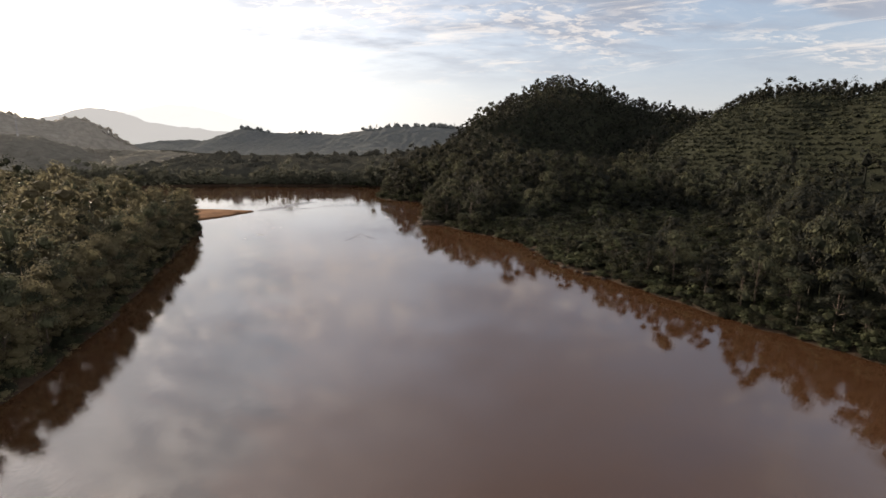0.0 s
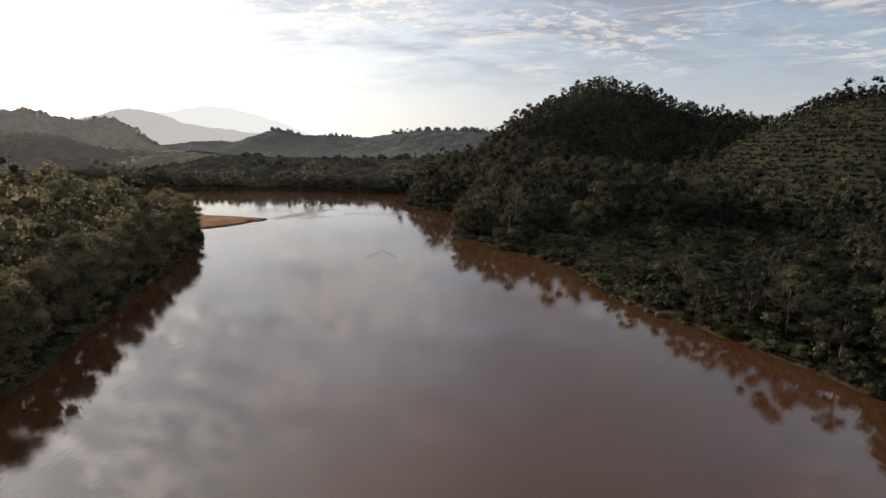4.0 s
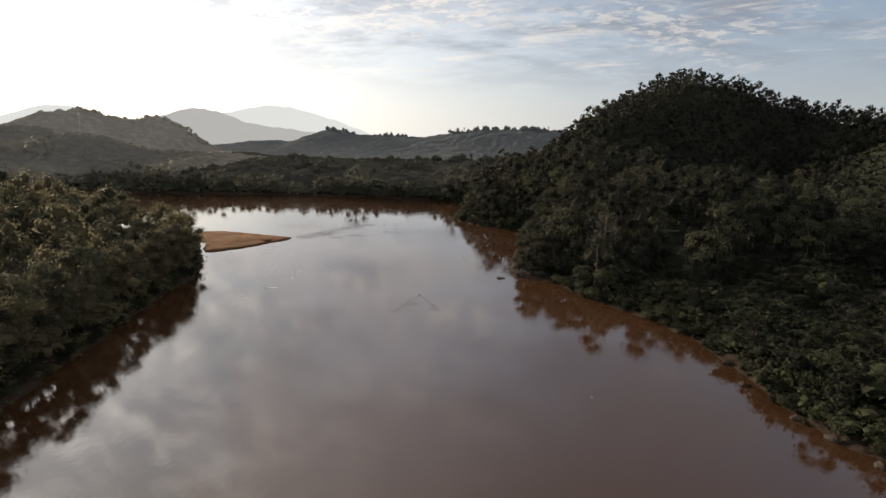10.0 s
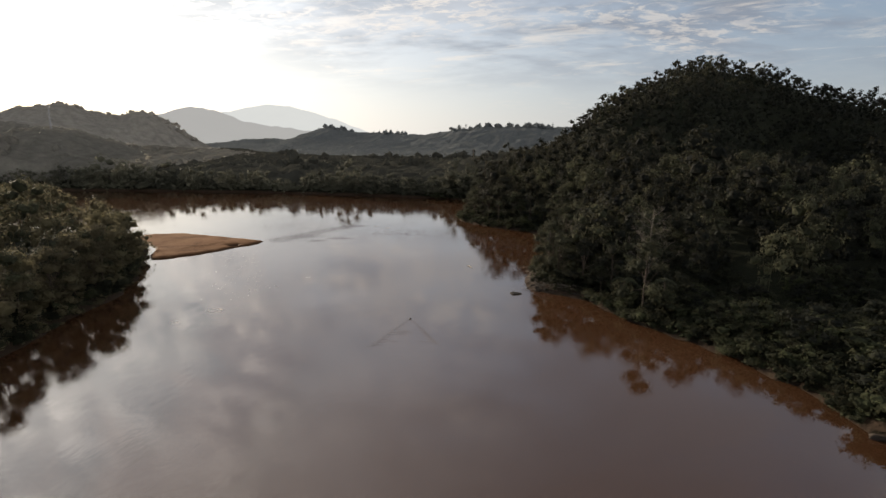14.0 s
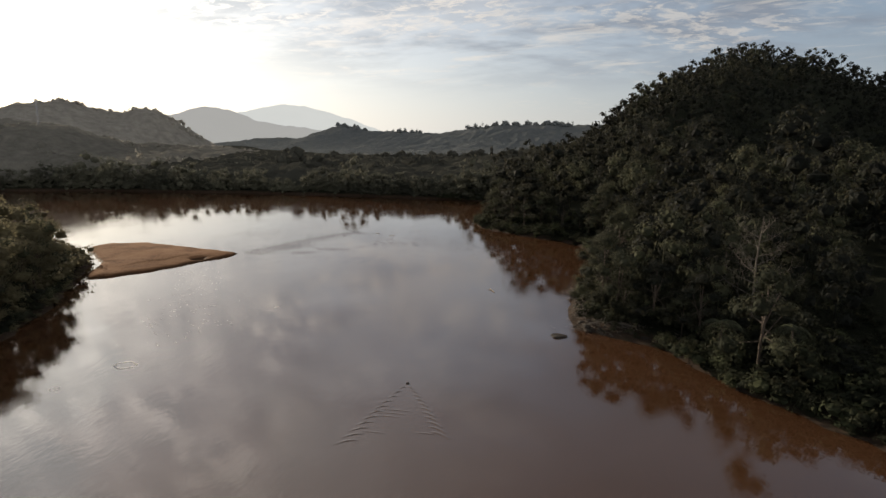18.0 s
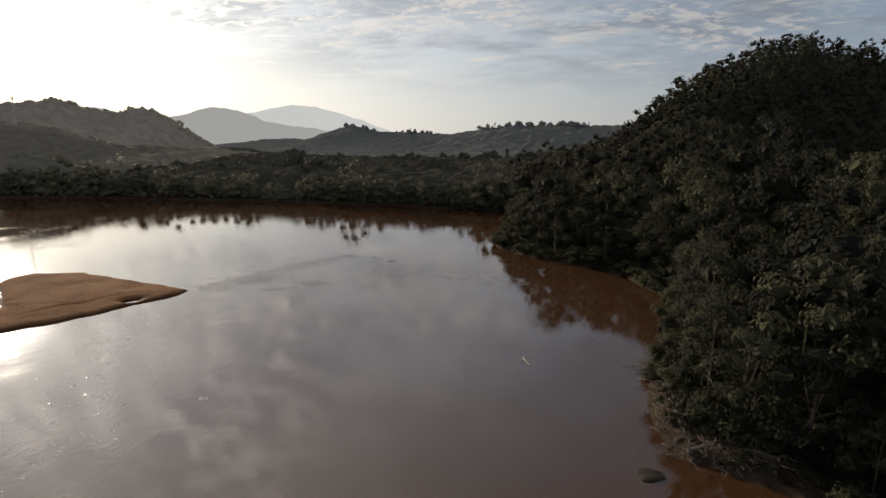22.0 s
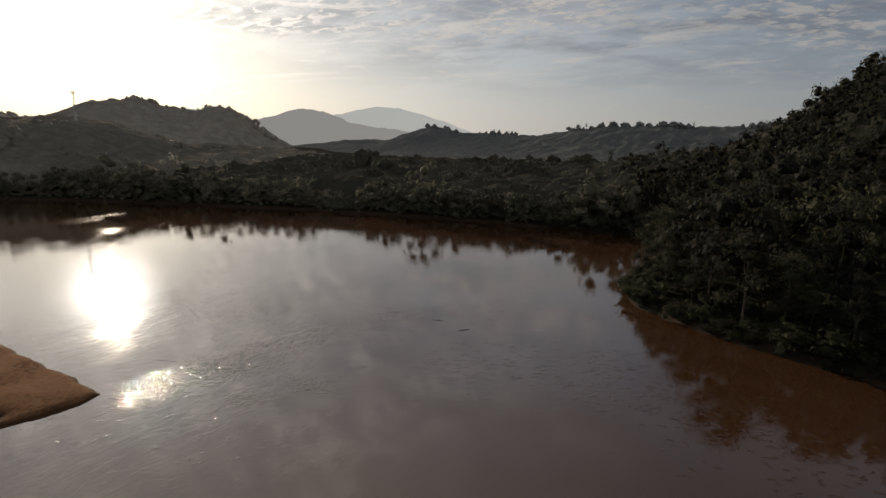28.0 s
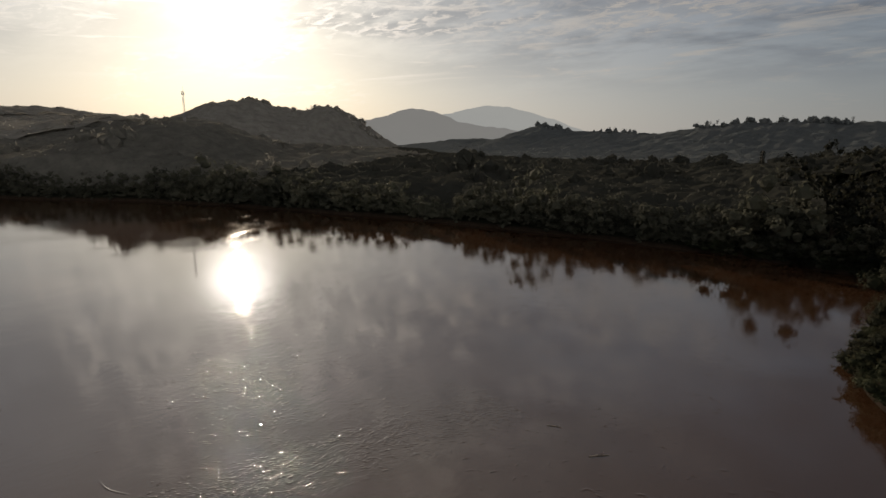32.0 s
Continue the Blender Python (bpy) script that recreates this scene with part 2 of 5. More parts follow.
wet = step(n, n.math("ADD", n.add("ShaderNodeSeparateXYZ", {0: pos}).outputs[2], n.math("MULTIPLY", n.noise(pos, 0.35, 4, 0.6, 0.6), 0.3)), 0.62, 0.3)
dry = n.ramp(n.math("ADD", n.math("MULTIPLY", n.noise(pos, 0.14, 5, 0.6, 0.6), 0.6), n.math("MULTIPLY", n.noise(pos, 1.7, 5, 0.65), 0.4)), (0.38, (0.09, 0.045, 0.024)), (0.48, (0.165, 0.088, 0.048)), (0.64, (0.215, 0.122, 0.07)))
bmp = n.add("ShaderNodeBump", {"Strength": 0.4, "Distance": 0.2, "Height": n.noise(pos, 1.2, 6, 0.65, 0.5)})
s = n.add("ShaderNodeBsdfPrincipled", {"Base Color": n.mix(wet, dry, (0.055, 0.03, 0.017, 1)), "Roughness": n.math("MULTIPLY_ADD", wet, -0.3, 0.98), "Normal": bmp.outputs[0], "Specular IOR Level": 0.02})
n.add("ShaderNodeOutputMaterial", {0: s.outputs[0]})
ROCK = plain("rock", ((0.3, (0.025, 0.021, 0.018)), (0.7, (0.075, 0.062, 0.052))), 0.9, 0.85, 0.6, spec=0.08)
WET_ROCK = plain("wet_rock", ((0.3, (0.014, 0.012, 0.01)), (0.7, (0.045, 0.038, 0.032))), 0.9, 0.65, 0.6, spec=0.12)
DRIFT = plain("driftwood", ((0.3, (0.06, 0.05, 0.042)), (0.7, (0.17, 0.148, 0.126))), 2.0, 0.85)
DEAD_BARK = plain("dead_bark", ((0.3, (0.05, 0.042, 0.035)), (0.7, (0.125, 0.108, 0.09))), 2.0, 0.9)
ROOF = plain("sheet_roof", ((0.3, (0.4, 0.4, 0.4)), (0.7, (0.62, 0.62, 0.6))), 0.8, 0.45, 0.1, 6, 0.3)
WALLS = plain("painted_wall", ((0.3, (0.42, 0.4, 0.35)), (0.7, (0.62, 0.6, 0.54))), 0.6, 0.8, 0.1)
STEEL = plain("galvanised_steel", ((0.3, (0.25, 0.25, 0.26)), (0.7, (0.4, 0.4, 0.42))), 0.8, 0.5, 0.1, 8, 0.8)
DARK_WOOD = plain("dark_opening", ((0.3, (0.03, 0.025, 0.02)), (0.7, (0.07, 0.055, 0.04))), 1.0, 0.8)
# white of the foam, also painted on for sky glints on ripples
FOAM_GLINT = plain("foam", ((0.3, (0.5, 0.47, 0.43)), (0.7, (0.8, 0.78, 0.75))), 3.0, 0.8)

GROUND, n = material("ground")
pos = n.add("ShaderNodeNewGeometry").outputs["Position"]
hgt = n.add("ShaderNodeSeparateXYZ", {0: pos}).outputs[2]
green = n.ramp(n.math("ADD", n.math("MULTIPLY", n.noise(pos, 0.08, 5, 0.65), 0.6), n.math("MULTIPLY", n.noise(pos, 0.9, 4, 0.6), 0.4)), (0.3, (0.011, 0.0125, 0.0085)), (0.55, (0.019, 0.0215, 0.0135)), (0.8, (0.03, 0.031, 0.02)))
mud = n.ramp(n.noise(pos, 0.5, 5, 0.6), (0.3, (0.026, 0.019, 0.014)), (0.7, (0.055, 0.038, 0.027)))
edge = step(n, n.math("ADD", hgt, n.math("MULTIPLY", n.noise(pos, 0.25, 3), 1.2)), 1.3, 2.0)
bmp = n.add("ShaderNodeBump", {"Strength": 0.6, "Distance": 0.4, "Height": n.noise(pos, 1.4, 5, 0.65)})
s = n.add("ShaderNodeBsdfPrincipled", {"Base Color": n.mix(edge, mud, green), "Roughness": 0.9, "Normal": bmp.outputs[0], "Specular IOR Level": 0.08})
n.add("ShaderNodeOutputMaterial", {0: s.outputs[0]})

WATER, n = material("muddy_water")
pos = n.add("ShaderNodeNewGeometry").outputs["Position"]
drift = n.add("ShaderNodeMapping", {0: pos, 3: (1.0, 0.55, 1.0)}).outputs[0]
ripple = n.noise(drift, 1.3, 3, 0.6, 0.4)
swell = n.noise(drift, 0.22, 3, 0.55, 0.8)
patch = step(n, n.noise(drift, 0.028, 3, 0.55, 1.2), 0.44, 0.64)
boil = n.noise(drift, 0.6, 4, 0.65, 1.0)
fine = n.noise(drift, 5.5, 2, 0.6, 0.3)
h = n.math("ADD", n.math("MULTIPLY", ripple, n.math("ADD", 0.055, n.math("MULTIPLY", patch, 0.1))), n.math("ADD", n.math("MULTIPLY", swell, 0.13), n.math("MULTIPLY", boil, n.math("MULTIPLY", patch, 0.05))))
# the riffle off the tip of the sand bar
off = n.vmath("MULTIPLY", n.vmath("SUBTRACT", pos, (-77.0, 297.0, 0.0)).outputs[0], (0.075, 0.019, 1.0)).outputs[0]
riffle = step(n, n.add("ShaderNodeVectorMath", {0: off}, operation="LENGTH").outputs["Value"], 1.0, 0.25)
h = n.math("ADD", h, n.math("MULTIPLY", fine, n.math("ADD", 0.003, n.math("MULTIPLY", patch, 0.01))))
bmp = n.add("ShaderNodeBump", {"Strength": 0.11, "Distance": 1.0, "Height": h})
# broken water: along the shoal off the bar, and thinner round it
along_it = n.vmath("DOT_PRODUCT", n.vmath("SUBTRACT", pos, (-79.0, 318.0, 0.0)).outputs[0], (0.018, 0.04, 0.0)).outputs["Value"]
across_it = n.vmath("DOT_PRODUCT", n.vmath("SUBTRACT", pos, (-79.0, 318.0, 0.0)).outputs[0], (0.16, -0.07, 0.0)).outputs["Value"]
shoal = step(n, n.math("ADD", n.math("MULTIPLY", along_it, along_it), n.math("MULTIPLY", across_it, across_it)), 1.0, 0.2)
wide = step(n, n.add("ShaderNodeVectorMath", {0: n.vmath("MULTIPLY", n.vmath("SUBTRACT", pos, (-92.0, 326.0, 0.0)).outputs[0], (0.04, 0.04, 1.0)).outputs[0]}, operation="LENGTH").outputs["Value"], 1.0, 0.4)
gust = step(n, n.noise(drift, 0.07, 5, 0.65, 0.8), 0.5, 0.66)
torn = step(n, n.noise(drift, 0.45, 4, 0.7, 0.8), 0.46, 0.58)
amount = n.math("ADD", n.math("MULTIPLY", n.math("ADD", n.math("MULTIPLY", shoal, 0.07), n.math("ADD", n.math("MULTIPLY", riffle, 0.05), n.math("MULTIPLY", wide, 0.03))), n.math("ADD", 0.03, n.math("MULTIPLY", torn, 0.97))), n.math("MULTIPLY_ADD", gust, 0.05, 0.012))
wavelet = n.math("ADD", n.math("MULTIPLY", n.noise(drift, 3.4, 1, 0.5, 0.2), 0.7), n.math("MULTIPLY", n.noise(drift, 8.0, 1, 0.5), 0.6))
bmp = n.add("ShaderNodeBump", {"Strength": 0.6, "Distance": 0.25, "Height": n.math("MULTIPLY", wavelet, amount), "Normal": bmp.outputs[0]})
silt = n.ramp(n.noise(drift, 0.02, 4, 0.6, 1.0), (0.3, (0.047, 0.0222, 0.0112)), (0.7, (0.062, 0.0298, 0.0154)))
s = n.add("ShaderNodeBsdfPrincipled", {"Base Color": silt, "Roughness": n.math("ADD", 0.02, n.math("MULTIPLY", patch, 0.05)), "IOR": 2.0, "Normal": bmp.outputs[0], "Specular IOR Level": 0.5})
n.add("ShaderNodeOutputMaterial", {0: s.outputs[0]})


# far backdrop that glows by itself, morning haze put into its colour
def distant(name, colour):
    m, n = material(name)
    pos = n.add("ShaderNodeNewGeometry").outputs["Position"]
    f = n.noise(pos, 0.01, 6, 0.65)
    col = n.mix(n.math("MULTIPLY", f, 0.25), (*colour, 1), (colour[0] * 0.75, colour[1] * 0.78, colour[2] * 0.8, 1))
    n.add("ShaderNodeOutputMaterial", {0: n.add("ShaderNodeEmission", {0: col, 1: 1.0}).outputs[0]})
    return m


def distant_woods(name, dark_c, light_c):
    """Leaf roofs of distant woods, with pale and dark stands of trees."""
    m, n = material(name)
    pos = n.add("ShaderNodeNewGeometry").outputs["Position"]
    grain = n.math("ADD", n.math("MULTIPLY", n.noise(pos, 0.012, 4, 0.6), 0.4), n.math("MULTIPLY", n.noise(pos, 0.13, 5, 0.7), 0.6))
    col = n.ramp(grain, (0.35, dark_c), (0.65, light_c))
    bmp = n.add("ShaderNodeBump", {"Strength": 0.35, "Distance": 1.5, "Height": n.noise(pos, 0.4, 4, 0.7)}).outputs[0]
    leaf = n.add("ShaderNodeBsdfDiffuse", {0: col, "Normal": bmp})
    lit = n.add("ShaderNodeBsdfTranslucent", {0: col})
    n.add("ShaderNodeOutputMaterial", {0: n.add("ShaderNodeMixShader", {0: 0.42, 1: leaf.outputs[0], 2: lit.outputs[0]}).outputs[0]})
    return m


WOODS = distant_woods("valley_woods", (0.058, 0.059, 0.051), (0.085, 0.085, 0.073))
# rise, hills and ridge are paled: haze painted into the leaf colours
WOODS_MID = distant_woods("hazed_rise_woods", (0.15, 0.145, 0.128), (0.29, 0.278, 0.245))
WOODS_HILL = distant_woods("hazed_hill_woods", (0.25, 0.238, 0.215), (0.46, 0.435, 0.39))
FAR_RIDGE = distant_woods("hazed_ridge_woods", (0.15, 0.166, 0.172), (0.2, 0.217, 0.222))
FAR_BLUE = distant("hazed_mountain_glow", (0.32, 0.345, 0.355))
FAR_GREY = distant("hazed_hill_glow", (0.2, 0.21, 0.215))

# ---- mesh helpers ----


def mesh_np(name, verts, tris, mats, index=None, smooth=False):
    me = bpy.data.meshes.new(name)
    verts, tris = np.ascontiguousarray(verts, np.float32), np.ascontiguousarray(tris, np.int32)
    me.vertices.add(len(verts))
    me.vertices.foreach_set("co", verts.ravel())
    me.loops.add(tris.size)
    me.loops.foreach_set("vertex_index", tris.ravel())
    me.polygons.add(len(tris))
    me.polygons.foreach_set("loop_start", np.arange(0, tris.size, 3, dtype=np.int32))
    for m in mats:
        me.materials.append(m)
    if index is not None:
        me.polygons.foreach_set("material_index", np.ascontiguousarray(index, np.int32))
    me.polygons.foreach_set("use_smooth", np.full(len(tris), smooth))
    me.update(calc_edges=True)
    return me


def part(name, me, parent=None, label=""):
    ob = new(name, me)
    if parent is not None:
        ob.parent = parent
    return tagged(ob, label)


def joined(pieces):
    vs, ts, k = [], [], 0
    for v, t in pieces:
        vs.append(v)
        ts.append(t + k)
        k += len(v)
    return np.concatenate(vs), np.concatenate(ts)


def ico(level=0):
    bm = bmesh.new()
    bmesh.ops.create_icosphere(bm, subdivisions=level + 1, radius=1.0)
    bm.verts.ensure_lookup_table()
    v = np.array([x.co for x in bm.verts])
    t = np.array([[x.index for x in f.verts] for f in bm.faces])
    bm.free()
    return v, t


ICO0, ICO1, ICO2 = ico(0), ico(1), ico(2)


def tube(points, radii, sides=6):
    """A tapered tube along points."""
    points = np.array(points, float)
    vs, ts = [], []
    for i, p in enumerate(points):
        d = points[min(i + 1, len(points) - 1)] - points[max(i - 1, 0)]
        d /= np.linalg.norm(d) + 1e-9
        a = np.cross(d, (0.31, 0.9, 0.2))
        a /= np.linalg.norm(a) + 1e-9
        b = np.cross(d, a)
        for k in range(sides):
            w = 2 * math.pi * k / sides
            vs.append(p + radii[i] * (a * math.cos(w) + b * math.sin(w)))
    for i in range(len(points) - 1):
        for k in range(sides):
            a, b = i * sides + k, i * sides + (k + 1) % sides
            ts += [(a, b, a + sides), (b, b + sides, a + sides)]
    vs.append(points[-1])
    e = len(vs) - 1
    base = (len(points) - 1) * sides
    ts += [(base + k, base + (k + 1) % sides, e) for k in range(sides)]
    return np.array(vs), np.array(ts)


def leaves(rng, centre, radii, count, size, droop=0.0):
    """Pointed, bent leaf clumps over the shell of an ellipsoid lobe."""
    d = rng.normal(size=(count, 3))
    d /= np.linalg.norm(d, axis=1)[:, None]
    d[:, 2] = np.where(d[:, 2] < -0.35, -d[:, 2], d[:, 2])
    r = rng.uniform(0.62, 1.14, (count, 1))
    p = np.array(centre) + d * np.array(radii) * r
    nrm = d * 1.9 + rng.normal(scale=0.45, size=(count, 3)) + (0, 0, 0.45)
    nrm /= np.linalg.norm(nrm, axis=1)[:, None]
    u = np.cross(nrm, rng.normal(size=(count, 3)))
    u /= np.linalg.norm(u, axis=1)[:, None] + 1e-9
    w = np.cross(nrm, u)
    s = size * rng.uniform(0.6, 1.4, (count, 1))
    a, b = u * s, w * s * rng.uniform(0.25, 0.5, (count, 1))
    dip = nrm * s * 0.28
    v = np.stack([p - a - dip, p + b, p + a - dip - np.array((0, 0, 1.0)) * droop * s, p - b], 1).reshape(-1, 3)
    k = np.arange(count)[:, None] * 4
    t = np.concatenate([k + (0, 1, 3), k + (1, 2, 3)], 1).reshape(-1, 3)
    return v, t


def lobe(rng, base, centre, radii, rough=0.16):
    v, t = base
    r = 1 + rng.normal(scale=rough, size=(len(v), 1))
    return v * r * np.array(radii) * 0.5 + np.array(centre), t


# ---- lie of the land ----
RIGHT = [(160, -400), (130, -150), (108, 0), (92, 60), (79, 86), (66, 109), (56, 134), (47.5, 152), (40, 166), (39.5, 184), (36.5, 197), (31, 210.5), (22.5, 221.5), (17, 228), (13.5, 236.5), (10, 242.5), (4, 245), (-1, 247.5), (-2, 256), (0, 268), (5, 284), (10.5, 300), (10, 318), (4, 333), (-12, 344), (-23, 354), (-29, 363), (-30.5, 374), (-26, 392), (-16, 412), (-8, 430), (-20, 446),
         (-45, 456), (-80, 460), (-125, 463), (-160, 463), (-206, 457), (-255, 450), (-300, 438), (-345, 412), (-430, 385), (-560, 372), (-800, 380)]
LEFT = [(-800, 250), (-560, 285), (-400, 300), (-280, 312), (-200, 306), (-150, 292), (-122, 277), (-111, 260), (-100.5, 243), (-93.5, 227), (-89.5, 202), (-84.3, 180), (-78.6, 155), (-72.8, 132), (-68, 112), (-64.4, 88), (-63.4, 60), (-65, 0), (-72, -150), (-90, -400)]
RIVER = np.array(RIGHT + LEFT, float)


def shore(x, y):
    """Metres from the water's edge, positive on land."""
    x, y = np.asarray(x, float), np.asarray(y, float)
    best, inside = np.full(x.shape, 1e9), np.zeros(x.shape, bool)
    a, b = RIVER, np.roll(RIVER, -1, 0)
    for (ax, ay), (bx, by) in zip(a, b):
        if not (ax == -800 and bx == -800) and not (ay == -400 and by == -400):
            dx, dy = bx - ax, by - ay
            f = np.clip(((x - ax) * dx + (y - ay) * dy) / (dx * dx + dy * dy), 0, 1)
            best = np.minimum(best, np.hypot(x - ax - f * dx, y - ay - f * dy))
        if ay != by:
            inside ^= ((ay > y) != (by > y)) & (x < (bx - ax) * (y - ay) / (by - ay) + ax)
    return np.where(inside, -best, best)


# hills: centre, height, spreads
NEAR_HILLS = [(160, 631, 92, 70, 92), (236, 592, 58, 52, 68), (102, 545, 63, 46, 66), (62, 484, 49, 33, 42), (242, 500, 50, 48, 60), (224, 350, 59, 48, 70), (292, 255, 72, 70, 80), (410, 310, 80, 100, 130),
         (62, 300, 15, 26, 30), (16, 335, 8, 18, 26), (40, 400, 22, 26, 40), (20, 640, 14, 60, 70)]
FAR_HILLS = [(-520, 702, 57, 58, 80), (-446, 748, 51, 34, 52), (-640, 650, 36, 90, 95), (-372, 516, 28, 46, 50), (-330, 640, 13, 90, 90), (-850, 600, 24, 160, 120), (-1150, 760, 60, 260, 200),
         (-408, 1330, 46, 62, 110), (-300, 1330, 38, 90, 120), (-560, 1340, 22, 90, 120), (-30, 1330, 54, 170, 120), (180, 1340, 52, 150, 120), (420, 1300, 60, 200, 160), (-200, 330, 6, 60, 40), (-260, 120, 14, 90, 140)]
HILLS = NEAR_HILLS + FAR_HILLS


def rough_noise(x, y):
    return np.sin(x * 0.071 + 1.3 * np.sin(y * 0.053)) * np.cos(y * 0.063 + 1.1 * np.sin(x * 0.047)) + 0.5 * np.sin(x * 0.19 + y * 0.13) * np.sin(y * 0.17 - x * 0.11)


def land(x, y):
    """Height of the ground."""
    x, y = np.asarray(x, float), np.asarray(y, float)
    s = shore(x, y)
    total = sum((h * np.exp(-0.5 * ((x - cx) / sx) ** 2 - 0.5 * ((y - cy) / sy) ** 2)) ** 3 for cx, cy, h, sx, sy in HILLS) ** (1 / 3)
    t = np.clip(s / 26, 0, 1)
    rise = total * t * t * (3 - 2 * t)
    bank = np.where(s > 0, 1.3 * (1 - np.exp(-s / 1.1)) + 2.4 * (1 - np.exp(-s / 22)), np.maximum(s * 0.25, -3.0))
    bumps = (0.7 + 0.03 * total) * rough_noise(x, y) * np.clip(s / 12, 0, 1)
    return bank + rise + bumps


def spaced(lo, hi, fine, far_lo, far_hi):
    core = list(np.arange(lo, hi + 0.1, fine))
    d, v, before = fine, lo, []
    while v > far_lo:
        d *= 1.12
        v -= d
        before.append(v)
    d, v, after = fine, core[-1], []
    while v < far_hi:
        d *= 1.12
        v += d
        after.append(v)
    return np.array(before[::-1] + core + after)


xs, ys = spaced(-300, 330, 5.0, -4500, 4500), spaced(-40, 700, 5.0, -4500, 4500)
gx, gy = np.meshgrid(xs, ys)
gz = land(gx, gy)
idx = np.arange(gx.size).reshape(gx.shape)
a, b, c, d = idx[:-1, :-1].ravel(), idx[:-1, 1:].ravel(), idx[1:, 1:].ravel(), idx[1:, :-1].ravel()
tagged(new("ground", mesh_np("ground", np.stack([gx.ravel(), gy.ravel(), gz.ravel()], 1), np.concatenate([np.stack([a, b, c], 1), np.stack([a, c, d], 1)]), [GROUND], smooth=True)),
       "overgrown river valley floor and hillsides with muddy banks", "ground", kind="structure")

wx, wy = np.meshgrid(np.linspace(-1500, 600, 22), np.linspace(-900, 1100, 21))
idx = np.arange(wx.size).reshape(wx.shape)
a, b, c, d = idx[:-1, :-1].ravel(), idx[:-1, 1:].ravel(), idx[1:, 1:].ravel(), idx[1:, :-1].ravel()
tagged(new("water", mesh_np("water", np.stack([wx.ravel(), wy.ravel(), 0 * wx.ravel()], 1), np.concatenate([np.stack([a, b, c], 1), np.stack([a, c, d], 1)]), [WATER])),
       "wide calm muddy brown river mirroring the cloudy sky", "water", kind="structure")


def mountain(name, mat, label, bumps, x0, x1, y0, y1, nx=120, ny=24, seed=1):
    rng = np.random.default_rng(seed)
    mx, my = np.meshgrid(np.linspace(x0, x1, nx), np.linspace(y0, y1, ny))
    z = sum((h * np.exp(-0.5 * ((mx - cx) / sx) ** 2 - 0.5 * ((my - cy) / sy) ** 2)) ** 2 for cx, cy, h, sx, sy in bumps) ** 0.5
    z += 2.2 * np.sin(mx * 0.05 + 2 * np.sin(my * 0.02)) + 1.3 * np.sin(mx * 0.13) + rng.normal(scale=0.9, size=z.shape)
    idx = np.arange(mx.size).reshape(mx.shape)
    a, b, c, d = idx[:-1, :-1].ravel(), idx[:-1, 1:].ravel(), idx[1:, 1:].ravel(), idx[1:, :-1].ravel()
    me = mesh_np(name, np.stack([mx.ravel(), my.ravel(), z.ravel()], 1), np.concatenate([np.stack([a, b, c], 1), np.stack([a, c, d], 1)]), [mat], smooth=True)
    return tagged(new(name, me), label, "mountain", kind="structure")


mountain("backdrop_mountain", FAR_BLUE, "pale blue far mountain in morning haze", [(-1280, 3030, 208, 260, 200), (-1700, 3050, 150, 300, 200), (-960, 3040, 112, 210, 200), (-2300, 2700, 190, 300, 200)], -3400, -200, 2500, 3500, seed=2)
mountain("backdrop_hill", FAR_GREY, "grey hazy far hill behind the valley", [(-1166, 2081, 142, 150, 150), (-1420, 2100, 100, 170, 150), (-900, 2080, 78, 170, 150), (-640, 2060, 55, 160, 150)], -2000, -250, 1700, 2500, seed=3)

# ---- trees ----


def clump(rng, core, c, rad, count, size, droop=0.0):
    """A bough of leaves, thick inside and loose outside."""
    return joined([lobe(rng, core, c, np.array(rad) * 0.95, 0.12), leaves(rng, c, rad, count, size, droop)])


def broad_crown(rng, height, spread, count, size, lobes, core):
    """Crown pieces of a broad-leaved tree, trunk foot at the origin."""
    out, tips = [], []
    for i in range(lobes):
        w = 2.4 * i + rng.uniform(-0.4, 0.4)
        f = (i / (lobes - 1)) if i else 0.0
        far = spread * (0.0 if i == 0 else (0.3 + 0.42 * min(1.0, 1.5 * f)) * rng.uniform(0.85, 1.2))
        z = height * (0.86 - 0.66 * f ** 1.15 * rng.uniform(0.85, 1.1))
        r = spread * rng.uniform(0.32, 0.5)
        c, rad = (far * math.cos(w), far * math.sin(w), z), (r, r * rng.uniform(0.85, 1.1), r * rng.uniform(0.65, 0.95))
        tips.append(c)
        out.append(clump(rng, core, c, rad, count, size, 0.3))
    return out, tips


def limbs(rng, height, tips, r0):
    out = [tube([(0, 0, -0.6), (0.1, 0.05, height * 0.25), (rng.uniform(-0.3, 0.3), rng.uniform(-0.3, 0.3), height * 0.55), (tips[0][0], tips[0][1], height * 0.78)], [r0 * 1.25, r0, r0 * 0.7, r0 * 0.25])]
    for x, y, z in tips[1:]:
        s = height * rng.uniform(0.3, 0.48)
        out.append(tube([(0, 0, s), (x * 0.5, y * 0.5, (s + z) / 2 + 0.2), (x, y, z)], [r0 * 0.5, r0 * 0.34, r0 * 0.12], 5))
    return out


def make_tree(rng, height, spread, count, size, lobes, leaf, core=None):
    root = new("tree")
    crown, tips = broad_crown(rng, height, spread, count, size, lobes, core or ICO1)
    part("trunk", mesh_np("trunk", *joined(limbs(rng, height, tips, 0.013 * height)), [BARK], smooth=True), root)
    part("crown", mesh_np("crown", *joined(crown), [leaf]), root)
    return root


